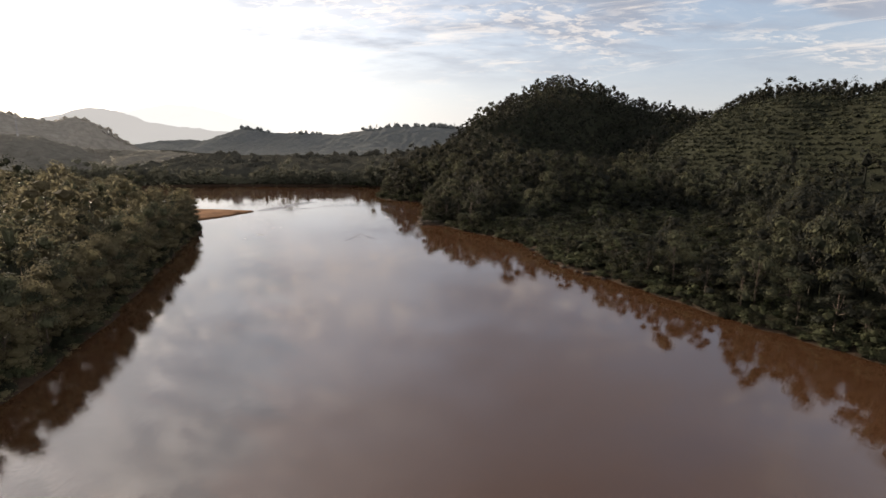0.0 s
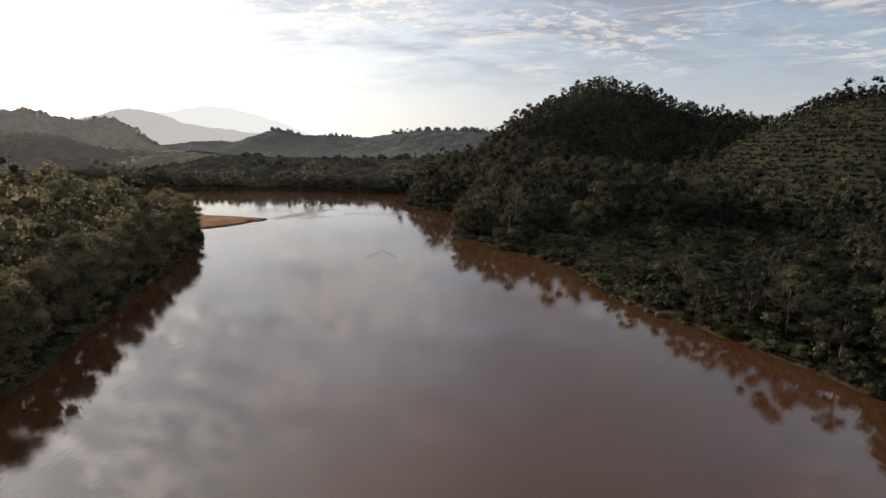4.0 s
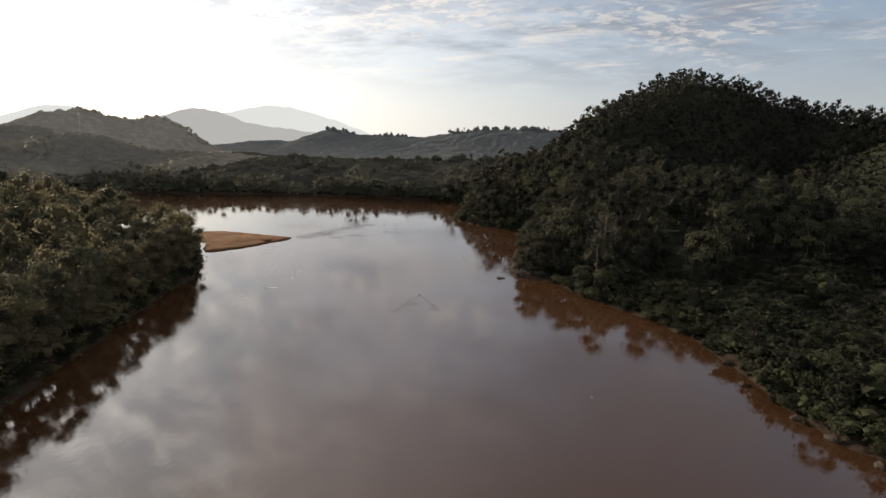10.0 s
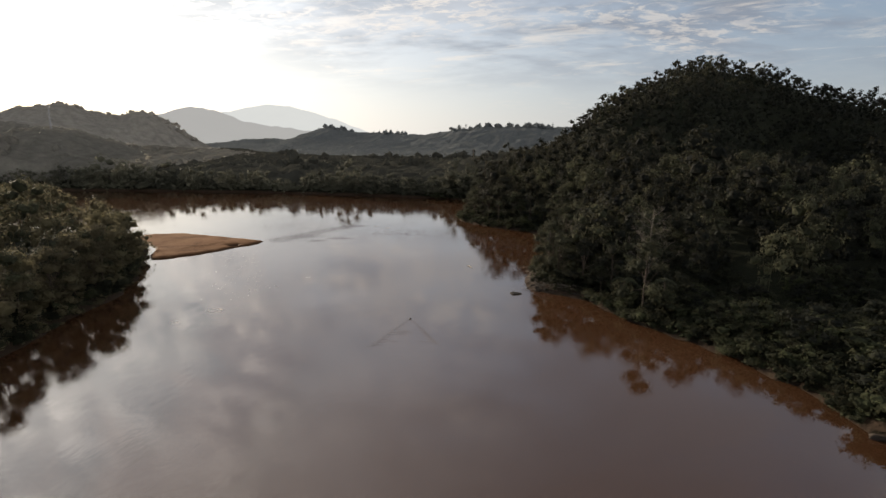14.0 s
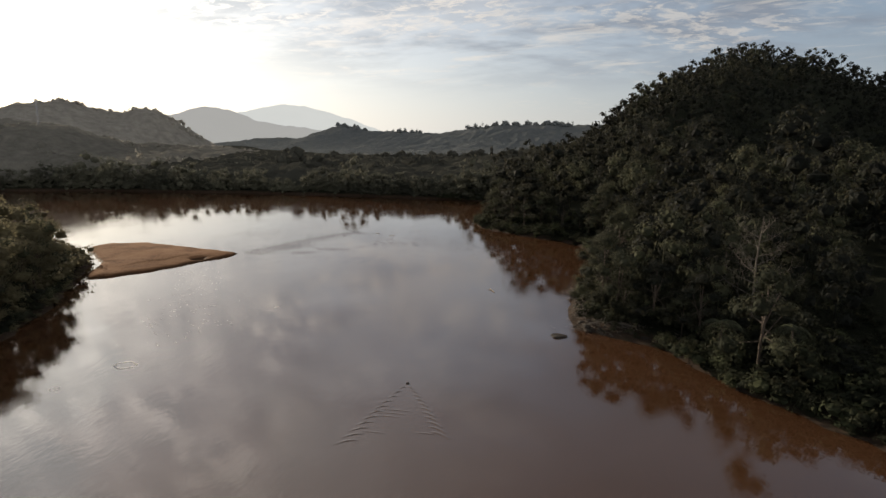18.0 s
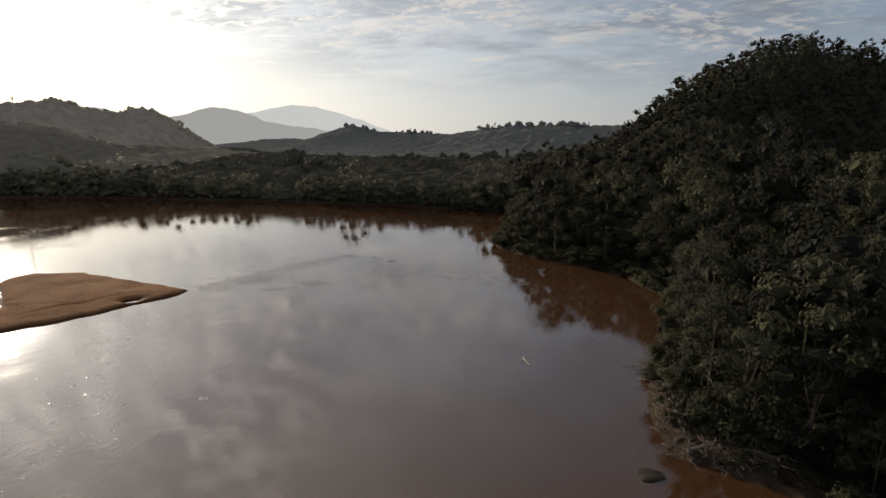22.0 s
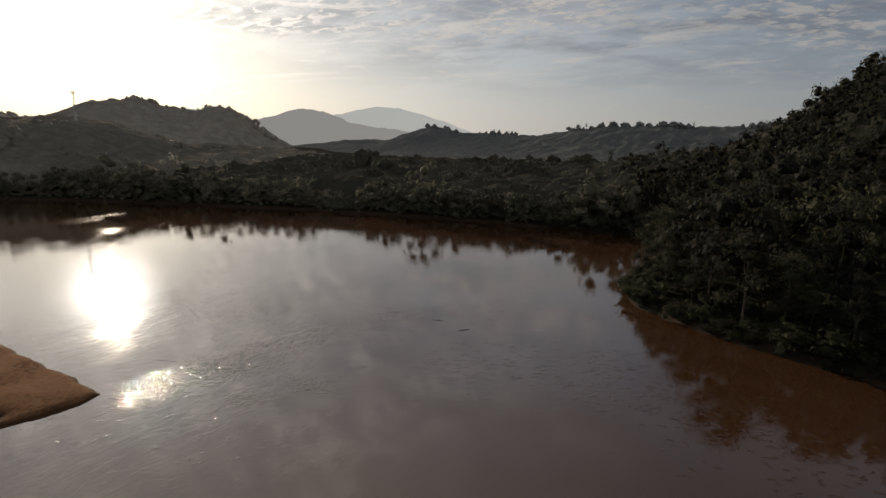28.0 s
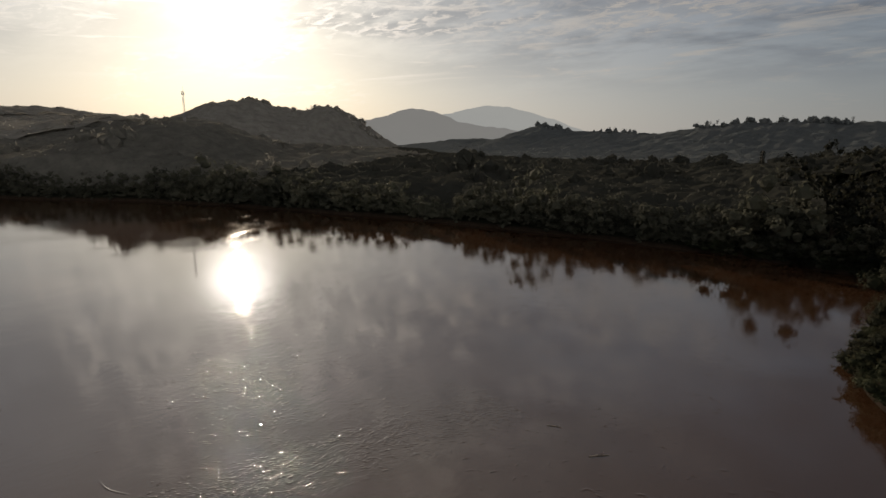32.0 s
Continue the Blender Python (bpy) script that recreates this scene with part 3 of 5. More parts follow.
def make_bush(rng, spread, leaf):
    root = new("bush")
    bits, stems = [], []
    for i in range(5):
        w, far = rng.uniform(0, 6.3), spread * rng.uniform(0.1, 0.6)
        r = spread * rng.uniform(0.4, 0.6)
        c, rad = (far * math.cos(w), far * math.sin(w), r * 0.75), (r, r, r * 0.8)
        bits += [lobe(rng, ICO1, c, np.array(rad) * 0.9), leaves(rng, c, rad, 80, 0.26, 0.4)]
        stems.append(tube([(0, 0, -0.3), (c[0] * 0.5, c[1] * 0.5, c[2] * 0.6), c], [0.09, 0.06, 0.03], 5))
    part("stems", mesh_np("stems", *joined(stems), [BARK], smooth=True), root)
    part("crown", mesh_np("crown", *joined(bits), [leaf]), root)
    return root


def frond(rng, length, angle, rise, top):
    """One arched palm frond with leaflets on both sides."""
    pieces, pts = [], []
    dx, dy = math.cos(angle), math.sin(angle)
    for i in range(7):
        f = i / 6
        pts.append((dx * length * f * (1 - 0.15 * f), dy * length * f * (1 - 0.15 * f), top + length * (rise * f - (rise + 0.45) * f * f)))
    pieces.append(tube(pts, [0.06, 0.055, 0.05, 0.04, 0.03, 0.02, 0.012], 4))
    for i in range(1, 7):
        p = np.array(pts[i])
        for side in (-1, 1):
            for k in (0.0, 0.5):
                q = p * (1 - k) + np.array(pts[i - 1]) * k
                tip = q + np.array((-dy * side, dx * side, -0.55)) * length * 0.26 * (1 - 0.35 * i / 6) + np.array((dx, dy, 0)) * 0.25
                w = np.array((dx, dy, 0.1)) * 0.11
                pieces.append((np.array([q - w, q + w, tip]), np.array([(0, 1, 2)])))
    return joined(pieces)


def make_palm(rng, height, length, count):
    root = new("palm")
    lean = rng.uniform(-0.5, 0.5)
    part("trunk", mesh_np("trunk", *tube([(0, 0, -0.5), (lean * 0.3, 0, height * 0.5), (lean, 0, height)], [0.26, 0.2, 0.17], 8), [BARK], smooth=True), root)
    for i in range(count):
        v, t = frond(rng, length * rng.uniform(0.85, 1.1), 2.4 * i, rng.uniform(0.15, 0.75), height)
        part("frond", mesh_np("frond", v + (lean, 0, 0), t, [LEAF_PALM]), root)
    return root


def make_bare_tree(rng, height):
    """A leafless pale tree with many forking twigs."""
    root = new("bare_tree")
    part("trunk", mesh_np("trunk", *tube([(0, 0, -0.6), (0.15, 0, height * 0.3), (-0.1, 0.1, height * 0.65), (0.2, 0, height)], [0.26, 0.2, 0.12, 0.03], 8), [DEAD_BARK], smooth=True), root)
    for i in range(17):
        z = height * (0.3 + 0.64 * i / 17)
        w = 2.4 * i + rng.uniform(-0.3, 0.3)
        l = height * (0.34 - 0.2 * i / 17) * rng.uniform(0.8, 1.2)
        end = np.array((math.cos(w) * l, math.sin(w) * l, z + l * 0.55))
        bits = [tube([(0, 0, z), (end[0] * 0.5, end[1] * 0.5, z + l * 0.2), end], [0.06, 0.04, 0.015], 5)]
        for k in range(11):
            f = rng.uniform(0.3, 1.0)
            s = np.array((end[0] * f, end[1] * f, z + (end[2] - z) * f * f))
            bits.append(tube([s, s + rng.normal(size=3) * l * 0.12 + (0, 0, l * 0.12), s + rng.normal(size=3) * l * 0.22 + (0, 0, l * 0.3)], [0.024, 0.016, 0.008], 4))
        part("limb", mesh_np("limb", *joined(bits), [DEAD_BARK]), root)
    return root


def ground_at(x, y):
    return float(land(np.array([x]), np.array([y]))[0])


def put_copies(models, spots, label, category, group):
    """Copies of the models, one at each spot of x, y, scale, tall; the first use of a model is the model itself."""
    used = set()
    for i, (x, y, s, tall) in enumerate(spots):
        k = i % len(models)
        m = pose(x, y, ground_at(x, y), 0, 0, (i * 137.5) % 360) @ Matrix.Diagonal((s, s, s * tall, 1))
        if k in used:
            ob = copy_thing(models[k], m)
        else:
            ob = models[k]
            ob.matrix_basis = m
            used.add(k)
        tagged(ob, label, category, group)


rng = np.random.default_rng(7)
TALL = [make_tree(rng, h, sp, 140, 0.29, lo, leaf) for h, sp, lo, leaf in ((15, 5.2, 9, LEAF), (17, 4.6, 9, LEAF_DARK), (13, 5.6, 9, LEAF), (18, 5.0, 10, LEAF_DARK), (12, 4.4, 8, LEAF_BUSH), (16, 6.0, 10, LEAF))]
BUSHES = [make_bush(rng, s, leaf) for s, leaf in ((2.6, LEAF_BUSH), (3.2, LEAF_BUSH), (2.2, LEAF), (3.6, LEAF_BUSH))]


def along(line, every, inset, jitter, seed):
    """Points at even steps beside a bank line, moved inland."""
    rng = np.random.default_rng(seed)
    out = []
    for (ax, ay), (bx, by) in zip(line, line[1:]):
        l = math.hypot(bx - ax, by - ay)
        k = max(1, round(l / every))
        for i in range(k):
            f = (i + rng.uniform(0, 1)) / k
            x, y = ax + (bx - ax) * f, ay + (by - ay) * f
            nx, ny = (by - ay) / l, -(bx - ax) / l
            d = inset + rng.uniform(-jitter, jitter)
            out.append((x + nx * d, y + ny * d))
    return out


def canopy(x, y):
    """How tall the trees stand, about, at a place."""
    if x > 20 and 90 < y < 236 and x < 130:
        low = 5.0 + 7.0 * max(0.0, min(1.0, (172 - y) / 24))
        return low + (4.0 if x > 85 else 0)
    if x < -55 and y < 330:
        return 13.5
    return 13.0


def sizes(points, seed):
    rng = np.random.default_rng(seed)
    return [(x, y, canopy(x, y) / 14.5 * rng.uniform(0.8, 1.2), rng.uniform(0.85, 1.15)) for x, y in points]


near_right = [p for p in RIGHT if 40 < p[1] < 460 and p[0] > -60]
near_left = [p for p in LEFT if -20 < p[1] < 275 and p[0] > -150]
row_r = along(near_right, 4.4, 5.0, 2.2, 1)
row_r = [p for i, p in enumerate(row_r) if not (16 < p[0] < 64 and 160 < p[1] < 236 and i % 3)]
row_l = along(near_left, 3.6, 4.2, 1.6, 3)
put_copies(TALL, sizes([p for p in row_r if shore(*p) > 1.2], 5), "leafy green tropical tree on the steep river bank", "tree", "trees on the steep bank")
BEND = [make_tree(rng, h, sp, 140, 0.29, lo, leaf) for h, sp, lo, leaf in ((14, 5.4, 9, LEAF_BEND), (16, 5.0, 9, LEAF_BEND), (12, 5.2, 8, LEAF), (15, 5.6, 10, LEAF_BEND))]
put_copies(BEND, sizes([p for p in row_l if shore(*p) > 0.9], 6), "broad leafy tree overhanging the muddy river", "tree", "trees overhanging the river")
edge_r = along(near_right, 2.6, 0.6, 0.9, 8)
edge_l = along(near_left, 3.6, 0.4, 0.7, 9)
put_copies(BUSHES, [(x, y, rng.uniform(0.6, 1.15), rng.uniform(0.8, 1.2)) for x, y in edge_r + edge_l if shore(x, y) > -0.4 and not (-8 < x < 9 and 237 < y < 264)], "dense green bush at the water's edge", "bush", "bushes at the water's edge")

# ---- forest, too many trees to count ----


def template(rng, lobes, count, size, core):
    pieces, _ = broad_crown(rng, 1.0, 0.42, count, size, lobes, core)
    v, t = joined(pieces)
    stem = tube([(0, 0, -0.1), (0, 0, 0.6)], [0.012, 0.008], 3)
    return joined([(v, t), stem])


def slim_template(rng, count, size, core):
    c, rad = (0, 0, 0.6), (0.2, 0.2, 0.38)
    return joined([lobe(rng, core, c, np.array(rad) * 0.7, 0.22), leaves(rng, c, rad, count, size), tube([(0, 0, -0.1), (0, 0, 0.6)], [0.02, 0.012], 4)])


rng = np.random.default_rng(11)
CLOSE_T = [template(rng, 8, 62, 0.033, ICO0) for _ in range(6)]
NEAR_T = [template(rng, 8, 36, 0.036, ICO0) for _ in range(6)] + [slim_template(rng, 110, 0.04, ICO0)]
HILL_T = [template(rng, 6, 12, 0.071, ICO0) for _ in range(6)] + [slim_template(rng, 44, 0.05, ICO0)]
MID_T = [template(rng, 5, 19, 0.067, ICO0) for _ in range(5)] + [slim_template(rng, 44, 0.05, ICO0)]


def low_template(rng, count=18, size=0.072):
    """A low, wide thicket that reaches the ground."""
    bits = []
    for i in range(4):
        r = rng.uniform(0.25, 0.38)
        c = (rng.uniform(-0.25, 0.25), rng.uniform(-0.25, 0.25), rng.uniform(0.25, 0.7))
        bits.append(clump(rng, ICO0, c, (r, r, r * 0.9), count, size, 0.2))
    return joined(bits)


def bank_template(rng):
    """A waterside tree in leaf from its foot to its top."""
    bits = []
    for i in range(9):
        f = i / 8
        w, far = 2.4 * i + rng.uniform(-0.5, 0.5), (0.06 + 0.3 * math.sin(math.pi * min(1.0, 0.25 + 0.75 * f))) * rng.uniform(0.7, 1.2)
        r = rng.uniform(0.17, 0.26)
        bits.append(clump(rng, ICO0, (far * math.cos(w), far * math.sin(w), 0.86 - 0.72 * f), (r, r, r * 0.95), 18, 0.052, 0.2))
    return joined(bits)


LOW_T = [low_template(rng) for _ in range(6)]
LOW_NEAR_T = [low_template(rng, 46, 0.05) for _ in range(6)]
BANK_T = [bank_template(rng) for _ in range(7)]


def dome(rng, count, size):
    """A far crown that reaches down to its neighbours."""
    c, rad = (0, 0, 0.5), (0.55, 0.55, 0.5)
    return joined([lobe(rng, ICO0, c, np.array(rad) * 0.9, 0.25), leaves(rng, c, rad, count, size)])


FAR_T = [dome(rng, 18, 0.115) for _ in range(9)]


def scatter(x0, x1, y0, y1, gap, seed):
    rng = np.random.default_rng(seed)
    x, y = np.meshgrid(np.arange(x0, x1, gap), np.arange(y0, y1, gap))
    x = x + rng.uniform(-0.45, 0.45, x.shape) * gap
    y = y + rng.uniform(-0.45, 0.45, y.shape) * gap
    return x.ravel(), y.ravel()


def forest(name, label, x, y, tall, models, leaf, seed, wide=1.0, sink=0.0):
    """One joined mass of trees."""
    rng = np.random.default_rng(seed)
    z = land(x, y) - sink
    kind = rng.integers(0, len(models), len(x))
    vs, ts, k = [], [], 0
    for m, (v, t) in enumerate(models):
        w = np.nonzero(kind == m)[0]
        if len(w):
            a = rng.uniform(0, 6.283, len(w))
            hgt = tall[w] * rng.uniform(0.58, 1.28, len(w)) * np.where(rng.uniform(size=len(w)) < 0.08, 1.4, 1.0)
            sp = hgt * wide * rng.uniform(0.8, 1.2, len(w))
            c, s = np.cos(a)[:, None], np.sin(a)[:, None]
            px = (v[None, :, 0] * c - v[None, :, 1] * s) * sp[:, None] + x[w][:, None]
            py = (v[None, :, 0] * s + v[None, :, 1] * c) * sp[:, None] + y[w][:, None]
            pz = v[None, :, 2] * hgt[:, None] + z[w][:, None]
            vs.append(np.stack([px, py, pz], 2).reshape(-1, 3))
            ts.append((t[None] + (np.arange(len(w)) * len(v))[:, None, None]).reshape(-1, 3) + k)
            k += len(w) * len(v)
    return tagged(new(name, mesh_np(name, np.concatenate(vs), np.concatenate(ts), [leaf])), label, "forest", kind="stuff")


def mixed_forest(label, x, y, tall, models, leaf, second, share, seed, wide=1.0, sink=0.0, name="forest"):
    """A stand of two kinds of trees, each kind one mass."""
    other = np.random.default_rng(seed).uniform(size=len(x)) < share
    forest(name, label, x[~other], y[~other], tall[~other], models, leaf, seed, wide, sink)
    forest(name, label, x[other], y[other], tall[other], models, second, seed + 200, wide, sink)


def in_poly(x, y, poly):
    inside = np.zeros(x.shape, bool)
    for (ax, ay), (bx, by) in zip(poly, poly[1:] + poly[:1]):
        if ay != by:
            inside ^= ((ay > y) != (by > y)) & (x < (bx - ax) * (y - ay) / (by - ay) + ax)
    return inside


PLANTED = [(118, 292), (150, 238), (236, 196), (272, 214), (246, 318), (214, 372), (212, 452), (192, 436)]
CLEARED = [(44, 165), (56, 142), (95, 140), (118, 215), (108, 240), (70, 246), (30, 226), (40, 200)]

x, y = scatter(-40, 150, -20, 440, 8.6, 21)
s = shore(x, y)
ok = (s > 9) & (x > -60) & ~in_poly(x, y, PLANTED) & ~in_poly(x, y, CLEARED) & (y < 460)
x, y = x[ok], y[ok]
near = (x < 128) & (y > 60) & (y < 400)
tall = 1.12 * np.array([canopy(a, b) for a, b in zip(x, y)])
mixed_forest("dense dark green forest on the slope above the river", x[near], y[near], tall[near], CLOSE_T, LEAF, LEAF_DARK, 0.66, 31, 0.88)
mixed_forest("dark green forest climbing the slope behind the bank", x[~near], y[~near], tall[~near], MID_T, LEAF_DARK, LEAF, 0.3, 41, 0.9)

x, y = scatter(-30, 330, 430, 720, 7.6, 22)
ok = (shore(x, y) > 8) & (y > 440) & (y < 655) & (y < 655 - 0.55 * np.maximum(0, x - 190))
x, y = x[ok], y[ok]
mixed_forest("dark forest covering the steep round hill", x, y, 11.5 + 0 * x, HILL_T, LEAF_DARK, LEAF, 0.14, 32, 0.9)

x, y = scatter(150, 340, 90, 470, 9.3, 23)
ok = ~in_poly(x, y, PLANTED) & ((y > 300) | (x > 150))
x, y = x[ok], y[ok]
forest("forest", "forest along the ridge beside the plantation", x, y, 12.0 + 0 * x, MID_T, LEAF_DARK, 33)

x, y = scatter(-250, -62, -20, 312, 7.4, 24)
s = shore(x, y)
ok = (s > 7) & (x < -50)
x, y = x[ok], y[ok]
deep = shore(x, y) > 60
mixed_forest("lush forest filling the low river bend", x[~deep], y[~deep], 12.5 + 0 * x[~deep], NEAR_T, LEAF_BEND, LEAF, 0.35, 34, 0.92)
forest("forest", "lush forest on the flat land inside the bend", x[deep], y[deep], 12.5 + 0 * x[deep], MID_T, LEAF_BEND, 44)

x, y = scatter(-620, 20, 380, 490, 5.0, 25)
s = shore(x, y)
ok = (s > 1.0) & (s < 15) & ~((x > -40) & (y < 452))
x, y = x[ok], y[ok]
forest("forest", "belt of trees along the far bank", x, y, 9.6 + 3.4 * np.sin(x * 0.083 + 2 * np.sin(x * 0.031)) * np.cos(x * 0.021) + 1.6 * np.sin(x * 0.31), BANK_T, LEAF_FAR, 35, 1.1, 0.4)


def canopy_sheet(label, x0, x1, y0, y1, gap, crown, lift, keep, seed, mat, chip, relief=0.5):
    """The closed roof of a far forest: crown beside crown, with loose leaves on them."""
    rng = np.random.default_rng(seed)
    x, y = np.meshgrid(np.arange(x0, x1, gap), np.arange(y0, y1, gap))
    x = x + rng.uniform(-0.3, 0.3, x.shape) * gap
    y = y + rng.uniform(-0.3, 0.3, y.shape) * gap
    nx, ny = int((x1 - x0) / crown) + 4, int((y1 - y0) / crown) + 4
    cx = (np.arange(nx)[:, None] - 1 + rng.uniform(0.1, 0.9, (nx, ny))) * crown + x0
    cy = (np.arange(ny)[None, :] - 1 + rng.uniform(0.1, 0.9, (nx, ny))) * crown + y0
    cr, ch = crown * rng.uniform(0.5, 0.95, (nx, ny)), lift * (1 + relief * rng.uniform(-0.3, 0.3, (nx, ny)))
    ix, iy = np.clip(((x - x0) / crown).astype(int) + 1, 1, nx - 2), np.clip(((y - y0) / crown).astype(int) + 1, 1, ny - 2)
    top = np.full(x.shape, lift * (1 - 0.5 * relief))
    for dx in (-1, 0, 1):
        for dy in (-1, 0, 1):
            k = (ix + dx, iy + dy)
            d = np.hypot(x - cx[k], y - cy[k]) / cr[k]
            top = np.maximum(top, np.where(d < 1, ch[k] * (1 - 0.4 * relief + 0.4 * relief * np.sqrt(np.clip(1 - d * d, 0, 1))), 0))
    inside = keep(x, y)
    top = top * np.clip((shore(x, y) - 4) / 18, 0.25, 1)
    z = land(x, y) + np.where(inside, top + rng.uniform(-0.04, 0.04, x.shape) * lift, -4.0)
    idx = np.arange(x.size).reshape(x.shape)
    a, b, c, d = idx[:-1, :-1].ravel(), idx[:-1, 1:].ravel(), idx[1:, 1:].ravel(), idx[1:, :-1].ravel()
    v, t = np.stack([x.ravel(), y.ravel(), z.ravel()], 1), np.concatenate([np.stack([a, b, c], 1), np.stack([a, c, d], 1)])
    solid = (inside.ravel())[t].all(1)
    p = v[inside.ravel() & (rng.uniform(size=x.size) < 0.6)]
    u, w = rng.normal(size=(2, len(p), 3))
    u, w = u / np.linalg.norm(u, axis=1)[:, None] * chip, w / np.linalg.norm(w, axis=1)[:, None] * chip * 0.6
    p = p + rng.normal(scale=0.4, size=p.shape) * chip
    q = np.stack([p - u, p + w, p + u, p - w], 1).reshape(-1, 3)
    k = np.arange(len(p))[:, None] * 4
    bits = [(v, t[solid]), (q, np.concatenate([k + (0, 1, 3), k + (1, 2, 3)], 1).reshape(-1, 3))]
    return tagged(new("forest", mesh_np("forest", *joined(bits), [mat], smooth=True)), label, "forest", kind="stuff")


def far_tree(rng, lobes, count, size):
    """A far crown of a few rounded boughs, in leaf down to its neighbours."""
    bits = []
    for i in range(lobes):
        w, far = 2.4 * i + rng.uniform(-0.6, 0.6), (0.0 if i == 0 else rng.uniform(0.22, 0.36))
        r = rng.uniform(0.34, 0.44) if lobes > 1 else 0.55
        c = (far * math.cos(w), far * math.sin(w), 0.68 - 0.3 * i / max(lobes - 1, 1) if lobes > 1 else 0.5)
        bits.append(joined([lobe(rng, ICO0, c, np.array((r, r, r * 0.85)) * 1.45, 0.14), leaves(rng, c, (r, r, r * 0.85), count, size)]))
    return joined(bits)


rng = np.random.default_rng(12)
BACK_T = [far_tree(rng, 4, 11, 0.085) for _ in range(8)] + [slim_template(rng, 40, 0.07, ICO0)]


def far_woods(label, x0, x1, y0, y1, gap, tall, keep, seed, mat, models, wide=1.0):
    """Crown beside crown over far ground, with stands of taller and lower trees."""
    x, y = scatter(x0, x1, y0, y1, gap, seed)
    ok = keep(x, y)
    x, y = x[ok], y[ok]
    return forest("forest", label, x, y, tall * (1 + 0.28 * np.sin(x * 0.037 + 1.7 * np.sin(y * 0.021)) * np.cos(y * 0.045 + x * 0.013)), models, mat, seed, wide, 1.5)


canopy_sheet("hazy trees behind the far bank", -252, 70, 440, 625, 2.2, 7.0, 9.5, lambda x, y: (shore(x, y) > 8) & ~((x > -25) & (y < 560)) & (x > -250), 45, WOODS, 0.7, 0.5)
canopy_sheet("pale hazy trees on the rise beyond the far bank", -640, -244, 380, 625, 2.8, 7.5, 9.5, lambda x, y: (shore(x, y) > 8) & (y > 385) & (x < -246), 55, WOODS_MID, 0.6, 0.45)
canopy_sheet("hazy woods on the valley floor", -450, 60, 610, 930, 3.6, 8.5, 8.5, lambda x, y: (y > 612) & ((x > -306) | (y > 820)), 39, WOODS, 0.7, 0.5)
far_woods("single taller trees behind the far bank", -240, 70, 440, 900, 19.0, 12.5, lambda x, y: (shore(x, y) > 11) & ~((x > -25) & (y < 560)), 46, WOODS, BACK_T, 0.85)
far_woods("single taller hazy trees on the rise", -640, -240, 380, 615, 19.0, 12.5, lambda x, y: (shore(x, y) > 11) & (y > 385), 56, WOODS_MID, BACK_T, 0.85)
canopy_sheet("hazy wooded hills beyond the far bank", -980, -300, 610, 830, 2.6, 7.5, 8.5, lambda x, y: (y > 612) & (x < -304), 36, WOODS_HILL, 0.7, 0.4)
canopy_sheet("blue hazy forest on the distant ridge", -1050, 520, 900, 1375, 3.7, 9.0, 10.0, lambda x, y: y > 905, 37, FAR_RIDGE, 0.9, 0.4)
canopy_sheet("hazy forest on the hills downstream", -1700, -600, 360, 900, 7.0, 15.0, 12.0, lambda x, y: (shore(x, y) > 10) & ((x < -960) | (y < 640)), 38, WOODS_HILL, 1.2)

# trees that stand out along the crests
rng = np.random.default_rng(71)
cx = np.concatenate([rng.uniform(-420, 460, 240), rng.uniform(-60, 300, 180)])
cy = 1318 + rng.uniform(-25, 25, len(cx))
group_of = np.sin(cx * 0.043) + np.sin(cx * 0.017 + 2) + rng.uniform(-0.8, 0.8, len(cx)) > -0.1
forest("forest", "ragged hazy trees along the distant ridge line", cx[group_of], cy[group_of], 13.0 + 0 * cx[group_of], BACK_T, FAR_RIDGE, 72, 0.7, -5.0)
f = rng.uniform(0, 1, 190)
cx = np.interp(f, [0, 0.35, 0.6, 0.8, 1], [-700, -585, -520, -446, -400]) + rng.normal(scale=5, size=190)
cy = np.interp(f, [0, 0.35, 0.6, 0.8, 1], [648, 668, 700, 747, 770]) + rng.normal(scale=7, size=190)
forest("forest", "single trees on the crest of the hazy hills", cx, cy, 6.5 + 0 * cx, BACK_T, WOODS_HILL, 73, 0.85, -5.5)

# low growth of the cleared ground by the river
x, y = scatter(6, 130, 122, 262, 3.9, 29)
ok = ((in_poly(x, y, CLEARED)) | ((y > 122) & (y < 240) & (x > 8) & (shore(x, y) < 19))) & (shore(x, y) > 0.3) & ~((shore(x, y) < 3) & (y > 234))
forest("scrub", "low green scrub and creepers on the cleared bank", x[ok], y[ok], 3.6 + 1.7 * np.sin(x[ok] * 0.21) * np.cos(y[ok] * 0.17), LOW_T, LEAF_BUSH, 39, 1.4, 0.5)

x, y = scatter(6, 130, 122, 262, 5.4, 61)
s = shore(x, y)
ok = ((in_poly(x, y, CLEARED)) | ((y > 122) & (y < 240) & (x > 8) & (s < 19))) & (s > 1.6 + 1.2 * np.sin(y * 0.31)) & ~((s < 4) & (y > 232))
mixed_forest("young broad-leaved trees on the bank above the river", x[ok], y[ok], 5.6 + 0.8 * np.sin(x[ok] * 0.11) * np.cos(y[ok] * 0.09), NEAR_T[:6], LEAF_DARK, LEAF_BUSH, 0.45, 62, 1.2, 0.6, "young_forest")

